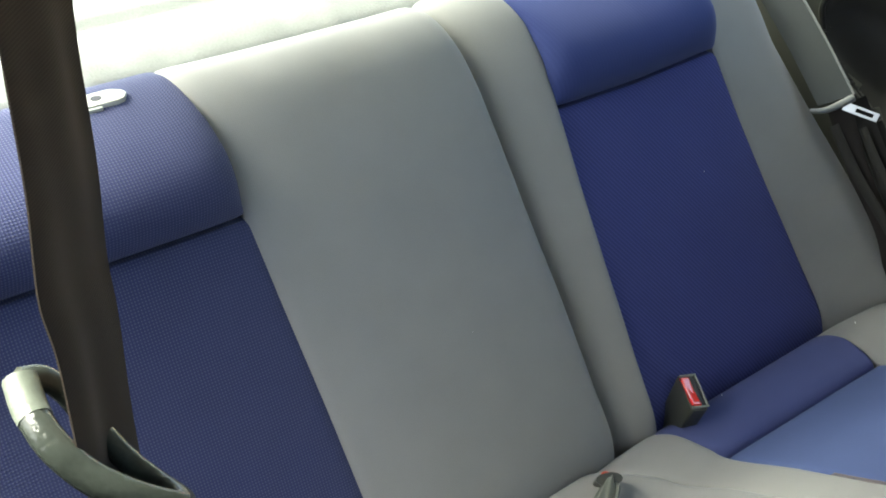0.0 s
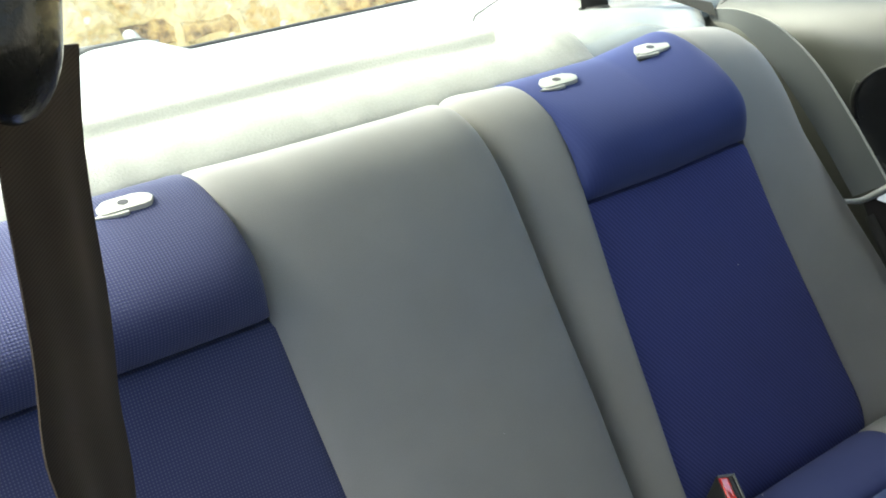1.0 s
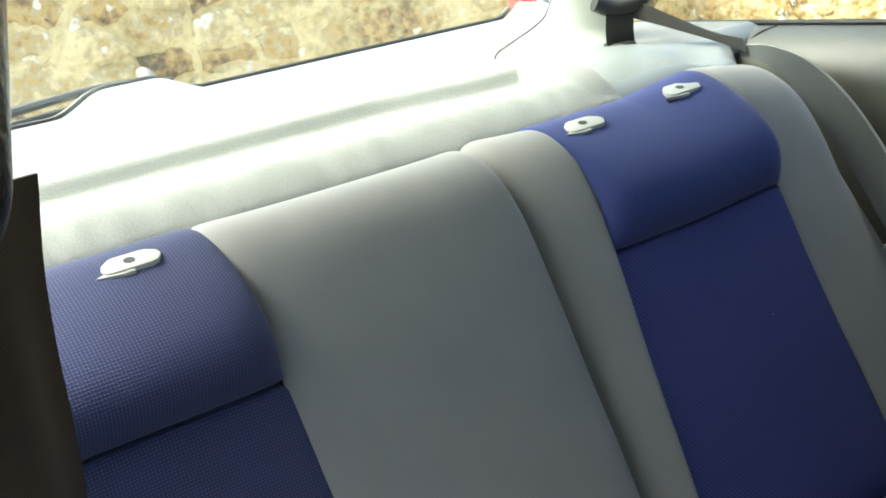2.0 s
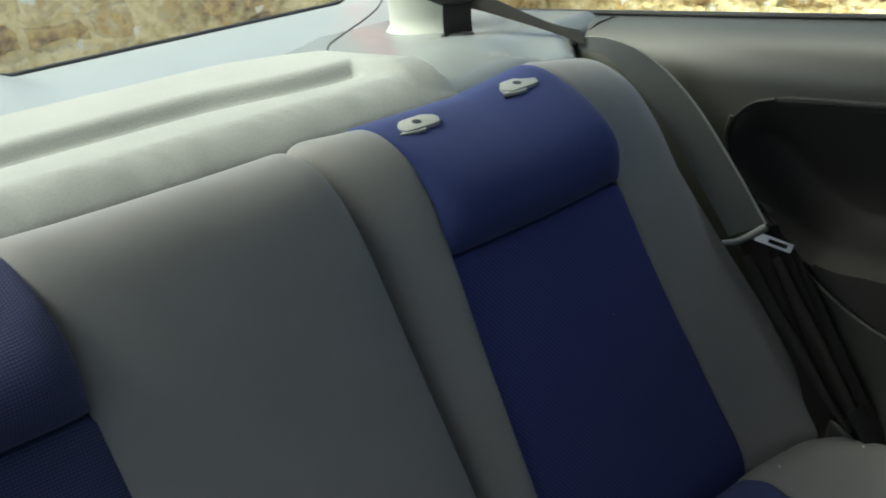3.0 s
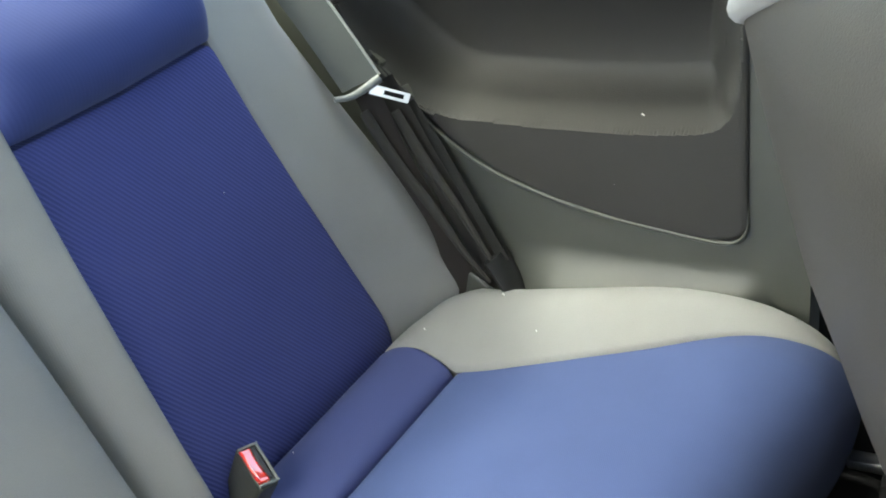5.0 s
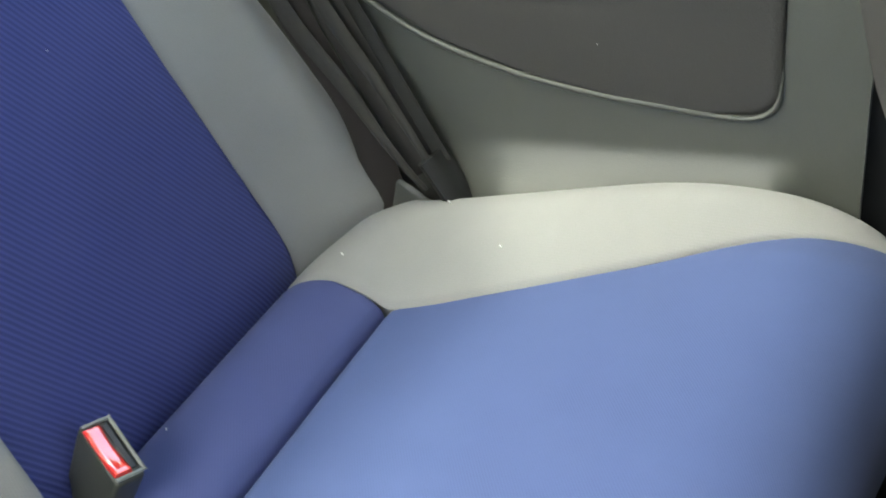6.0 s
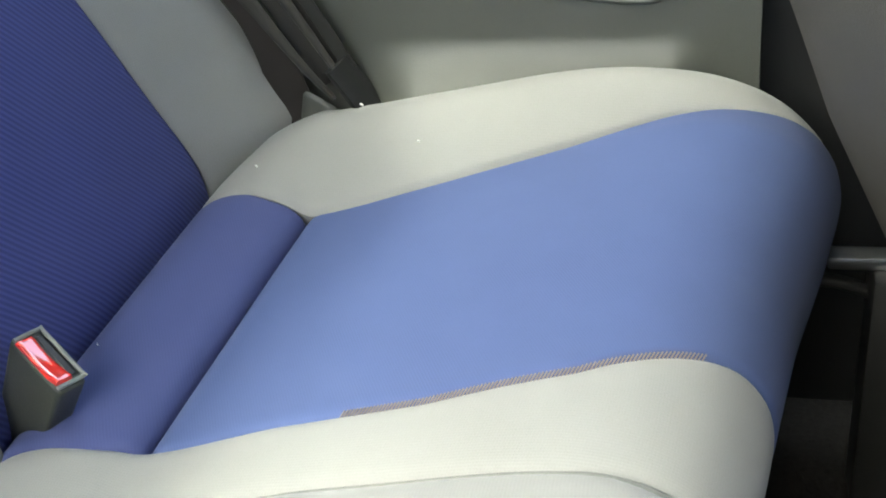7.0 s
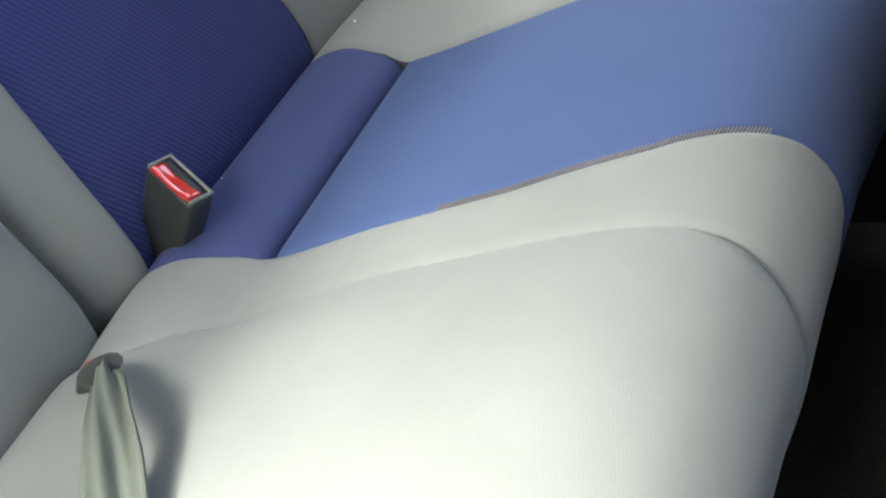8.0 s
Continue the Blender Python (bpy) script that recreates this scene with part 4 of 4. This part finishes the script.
def lobe(rx, ry, rz, height):
    """A smooth rounded end that stands on its tip."""
    bm = bmesh.new()
    rows = [(rz * (1 - math.cos(a)), math.sin(a)) for a in np.linspace(0.05, math.pi / 2, 14)] + [(rz + (height - rz) * k, 1 + 0.08 * k) for k in (0.3, 0.6, 1.0)]
    rings = [[bm.verts.new((rx * r * math.cos(q), ry * r * math.sin(q), z)) for q in np.linspace(0, 2 * math.pi, 32, endpoint=False)] for z, r in rows]
    for a, b in zip(rings, rings[1:]):
        for k in range(32):
            bm.faces.new([a[k], a[(k + 1) % 32], b[(k + 1) % 32], b[k]])
    bm.faces.new(rings[0])
    bm.faces.new(rings[-1])
    return bm


# front belt close to the camera, hanging from the door pillar through its guide
front_belt = thing("front_seat_belt", (-0.52, -0.40, 0.85), "brown-black front seat belt hanging through a grey plastic guide loop", "seat belt")
SIDEWAYS = Vector((0.014, 0.0126, -0.002))
into(
    front_belt,
    part("webbing", crumpled([((-0.4815, -0.435, 1.100), SIDEWAYS * 1.0), ((-0.4845, -0.4285, 1.073), SIDEWAYS * 1.05), ((-0.4840, -0.4115, 1.021), SIDEWAYS * 1.18), ((-0.4855, -0.400, 0.985), SIDEWAYS * 1.24), ((-0.4855, -0.398, 0.9625), SIDEWAYS * 1.15), ((-0.489, -0.397, 0.920), SIDEWAYS * 1.02), ((-0.491, -0.397, 0.87), SIDEWAYS * 0.9), ((-0.50, -0.40, 0.70), SIDEWAYS)], 0.0008, 0.0013, 2.4, 1.6, (-0.6, -0.7, 0.1)), WEB_BROWN),
    part("pillar_guide", moved(lobe(0.0155, 0.0105, 0.022, 0.075), pose(-0.495, -0.4453, 1.0844, 2, 14, 35)), LOOP_DARK, label="black belt guide on the pillar"),
    part("bracket", tube([(-0.485, -0.444, 1.140), (-0.52, -0.442, 1.142), (-0.58, -0.440, 1.15), (-0.625, -0.438, 1.16)], 0.008, 14, 10), BLACK),
    part("guide_loop", tube([(-0.5066, -0.3799, 0.9495), (-0.5083, -0.3896, 0.9426), (-0.5082, -0.3994, 0.9369), (-0.5061, -0.4074, 0.9313), (-0.5022, -0.4142, 0.9251), (-0.4967, -0.4211, 0.9199), (-0.4893, -0.4265, 0.9143), (-0.4801, -0.4308, 0.9084)], 0.0056, 60, 14), LOOP, label="dark grey plastic guide loop"),
    # The loop's end in a paler green-grey.
    part("guide_tip", tube([(-0.5066, -0.3799, 0.9495), (-0.5078, -0.386, 0.9450), (-0.5083, -0.3896, 0.9426), (-0.5084, -0.3935, 0.9402)], 0.0060, 20, 14), LOOP_PALE, label="paler end of the loop"),
    part("guide_back", tube([(-0.5066, -0.3799, 0.9495), (-0.4998, -0.3782, 0.9467), (-0.4942, -0.3793, 0.9398), (-0.4897, -0.3863, 0.9282), (-0.4848, -0.3969, 0.9156), (-0.4801, -0.4062, 0.9083), (-0.4771, -0.421, 0.9058), (-0.4801, -0.4308, 0.9084)], 0.0044, 60, 12), LOOP),
)

# ---------------- front seat and footwell ----------------
SEAT_LEAN = [(0.0, -0.669), (0.27, -0.599), (0.40, -0.573), (0.50, -0.552), (0.62, -0.535), (0.75, -0.516), (0.914, -0.495), (1.2, -0.488)]


def seat_shell(u, v):
    w = 1.105 * v
    a = 2 * math.pi * u
    z = 0.30 + 0.555 * w
    c, q = (np.cos(a), np.sin(a)), 2 / 3.2
    shrink = np.sqrt(np.clip(1 - np.clip((w - 0.86) / 0.245, 0, 1) ** 2, 0.002, 1))
    x = 0.444 - 0.006 * np.clip((w - 0.55) / 0.35, 0, 1) + 0.206 * np.sign(c[0]) * np.abs(c[0]) ** q * (0.6 + 0.4 * shrink)
    y = lerp(SEAT_LEAN, w) + 0.085 * np.sign(c[1]) * np.abs(c[1]) ** q * shrink + 0.429 * (x - 0.42)
    return x, y, z


def seat_slice(low, high):
    """The seat back between two sloping cuts, each given by its height at the rear."""
    bm = skin(seat_shell, 96, 70, 0.004, (0, 0, 0.0))
    for cut, outer in ((low, False), (high, True)):
        if cut is not None:
            bmesh.ops.bisect_plane(bm, geom=[*bm.verts, *bm.edges, *bm.faces], plane_co=(0.55, -0.357, cut), plane_no=(0.30, 0.30, 1), clear_outer=outer, clear_inner=not outer)
    bmesh.ops.holes_fill(bm, edges=[e for e in bm.edges if e.is_boundary], sides=0)
    return bm


def seat_ring(cut):
    """The line round the seat back where a sloping cut meets it."""
    ring = []
    for u in np.linspace(0, 1, 60, endpoint=False):
        low, high = 0.3, 0.985
        for _ in range(30):
            x, y, z = seat_shell(u, (low + high) / 2)
            below = 0.30 * (x - 0.55) + 0.30 * (y + 0.357) + z < cut
            low, high = ((low + high) / 2, high) if below else (low, (low + high) / 2)
        ring.append((float(x), float(y), float(z)))
    return ring


passenger = thing("passenger_seat", (0.42, -0.55, 0.08), "front passenger car seat with a dark back and blue cloth top", "car seat")
into(
    passenger,
    part("backrest", seat_slice(None, 0.8050), DARK_VINYL, label="grey-brown vinyl seat back"),
    part("rim", tube(seat_ring(0.8030), 0.0125, 140, 12, closed=True), GREY, label="light grey cloth rim"),
    part("top_panel", seat_slice(0.8050, None), BLUE, label="blue cloth over the top"),
    part("headrest_guide", moved(block(-0.0180, 0.0180, -0.0130, 0.0130, -0.012, 0.0045, 0.0045, 3), pose(0.452, -0.440, 0.898, 0, 0, 14)), GUIDE, label="pale grey headrest guide"),
    part("cushion_base", block(0.18, 0.66, -1.05, -0.60, 0.20, 0.36, 0.03, 3), DARK_INSERT),
    part("rail", block(0.585, 0.605, -1.0, -0.456, 0.322, 0.334, 0.003), CHROME, label="steel seat rail"),
    part("rail_foot", block(0.57, 0.62, -0.54, -0.49, 0.078, 0.322, 0.004), BLACK),
    part("rail_cover", tube([(0.598, -0.415, 0.292), (0.60, -0.430, 0.300), (0.60, -0.452, 0.303), (0.602, -0.475, 0.298), (0.606, -0.500, 0.278), (0.608, -0.515, 0.20), (0.608, -0.52, 0.08)], 0.006, 30, 10), BLACK),
)

# ---------------- outside ----------------
tagged(part("ground", block(-60, 60, -60, 60, -0.38, -0.28, 0), GRAVEL), "pale gravel ground outside the car", "ground", kind="structure")


def clip(poly, px, pz, nx, nz):
    """The part of a polygon on the inner side of a line."""
    out = []
    for (ax, az), (bx, bz) in zip(poly, poly[1:] + poly[:1]):
        da, db = (ax - px) * nx + (az - pz) * nz, (bx - px) * nx + (bz - pz) * nz
        if da <= 0:
            out.append((ax, az))
        if da * db < 0:
            k = da / (da - db)
            out.append((ax + (bx - ax) * k, az + (bz - az) * k))
    return out


def stone_cells(length, z0, z1, step, rng):
    """Uneven stones that fill a wall: cells round scattered seeds, wider than high."""
    squash = 1.7
    rows, cols = int((z1 - z0) * squash / step), int(length / step)
    seeds = [(-length / 2 + (i + 0.5 + rng.uniform(-0.42, 0.42)) * step, ((j + 0.5 + rng.uniform(-0.38, 0.38)) * step)) for j in range(rows) for i in range(cols)]
    for x, z in seeds:
        poly = [(x - step, z - step), (x + step, z - step), (x + step, z + step), (x - step, z + step)]
        for ox, oz in seeds:
            d = math.hypot(ox - x, oz - z)
            if 0 < d < 2.4 * step and poly:
                gap = 0.008 + rng.uniform(0, 0.012)
                poly = clip(poly, (x + ox) / 2 - gap * (ox - x) / d, (z + oz) / 2 - gap * (oz - z) / d, (ox - x) / d, (oz - z) / d)
        if len(poly) > 2:
            yield x, z0 + z / squash, [(a - x, (b - z) / squash) for a, b in poly]


def stone_mesh(poly, rng):
    """A rough stone, its face towards -y."""
    me = bpy.data.meshes.new("stone")
    ring = []
    for (ax, az), (bx, bz) in zip(poly, poly[1:] + poly[:1]):
        n = max(1, round(math.hypot(bx - ax, bz - az) / 0.035))
        ring += [(ax + (bx - ax) * k / n + rng.uniform(-0.013, 0.013), az + (bz - az) * k / n + rng.uniform(-0.013, 0.013)) for k in range(n)]
    m, face = len(ring), rng.uniform(-0.006, 0.008)
    verts, faces = [], []
    for depth, k in ((0.05, 1.0), (-0.008, 1.0), (-0.014, 0.94), (-0.018, 0.6)):
        verts += [(x * k, depth + (face + rng.uniform(-0.004, 0.004) if k < 1 else 0), z * k) for x, z in ring]
    for r in range(3):
        faces += [(r * m + i, r * m + (i + 1) % m, (r + 1) * m + (i + 1) % m, (r + 1) * m + i) for i in range(m)]
    faces.append(tuple(range(3 * m, 4 * m)))
    me.from_pydata(verts, [], faces)
    me.materials.append(STONE)
    me.polygons.foreach_set("use_smooth", [True] * len(me.polygons))
    return me


def stone_wall(name, m, length, z0, z1, step, seed, label):
    rng = random.Random(seed)
    wall = new(name)
    wall.matrix_world = m
    tagged(wall, label, "wall", kind="structure")
    core = part("mortar_core", block(-length / 2, length / 2, -0.010, 0.35, -0.30, z1 + 0.05, 0), MORTAR)
    core.parent = wall
    for x, z, poly in stone_cells(length, z0, z1, step, rng):
        st = new("stone", stone_mesh(poly, rng))
        st.parent = wall
        st.matrix_basis = pose(x, 0, z)
    return wall


stone_wall("wall_garden_rear", pose(1.2, 3.0, 0), 4.6, -0.02, 1.55, 0.205, 5, "lichened yellow sandstone garden wall behind the car")
stone_wall("wall_garden_side", pose(3.4, 0.9, 0, 0, 0, -90), 4.6, -0.02, 1.55, 0.205, 8, "lichened yellow sandstone garden wall beside the car")

# ---------------- lint on the cloth ----------------
def lint(x, y, z, size):
    bm = tube([(-size, 0, 0), (0, 0.3 * size, 0.3 * size), (size, 0, 0)], size * 0.28, 6, 6)
    ob = part("lint_speck", bm, LINT)
    ob.matrix_world = pose(x, y, z, 20, 10, 40)
    return tagged(ob, "tiny white lint speck on the seat cloth", "lint", "lint specks")


for x, y, z, size in ((0.548, -0.005, 0.4285, 0.0025), (0.335, -0.150, 0.4185, 0.0012), (0.331, 0.030, 0.4075, 0.0014), (0.690, -0.221, 0.645, 0.0030), (0.664, -0.195, 0.575, 0.0013), (0.585, -0.090, 0.466, 0.0030), (0.543, -0.147, 0.455, 0.0018), (0.40, 0.105, 0.655, 0.0010), (0.02, 0.088, 0.60, 0.0010)):
    lint(x, y, z, size)
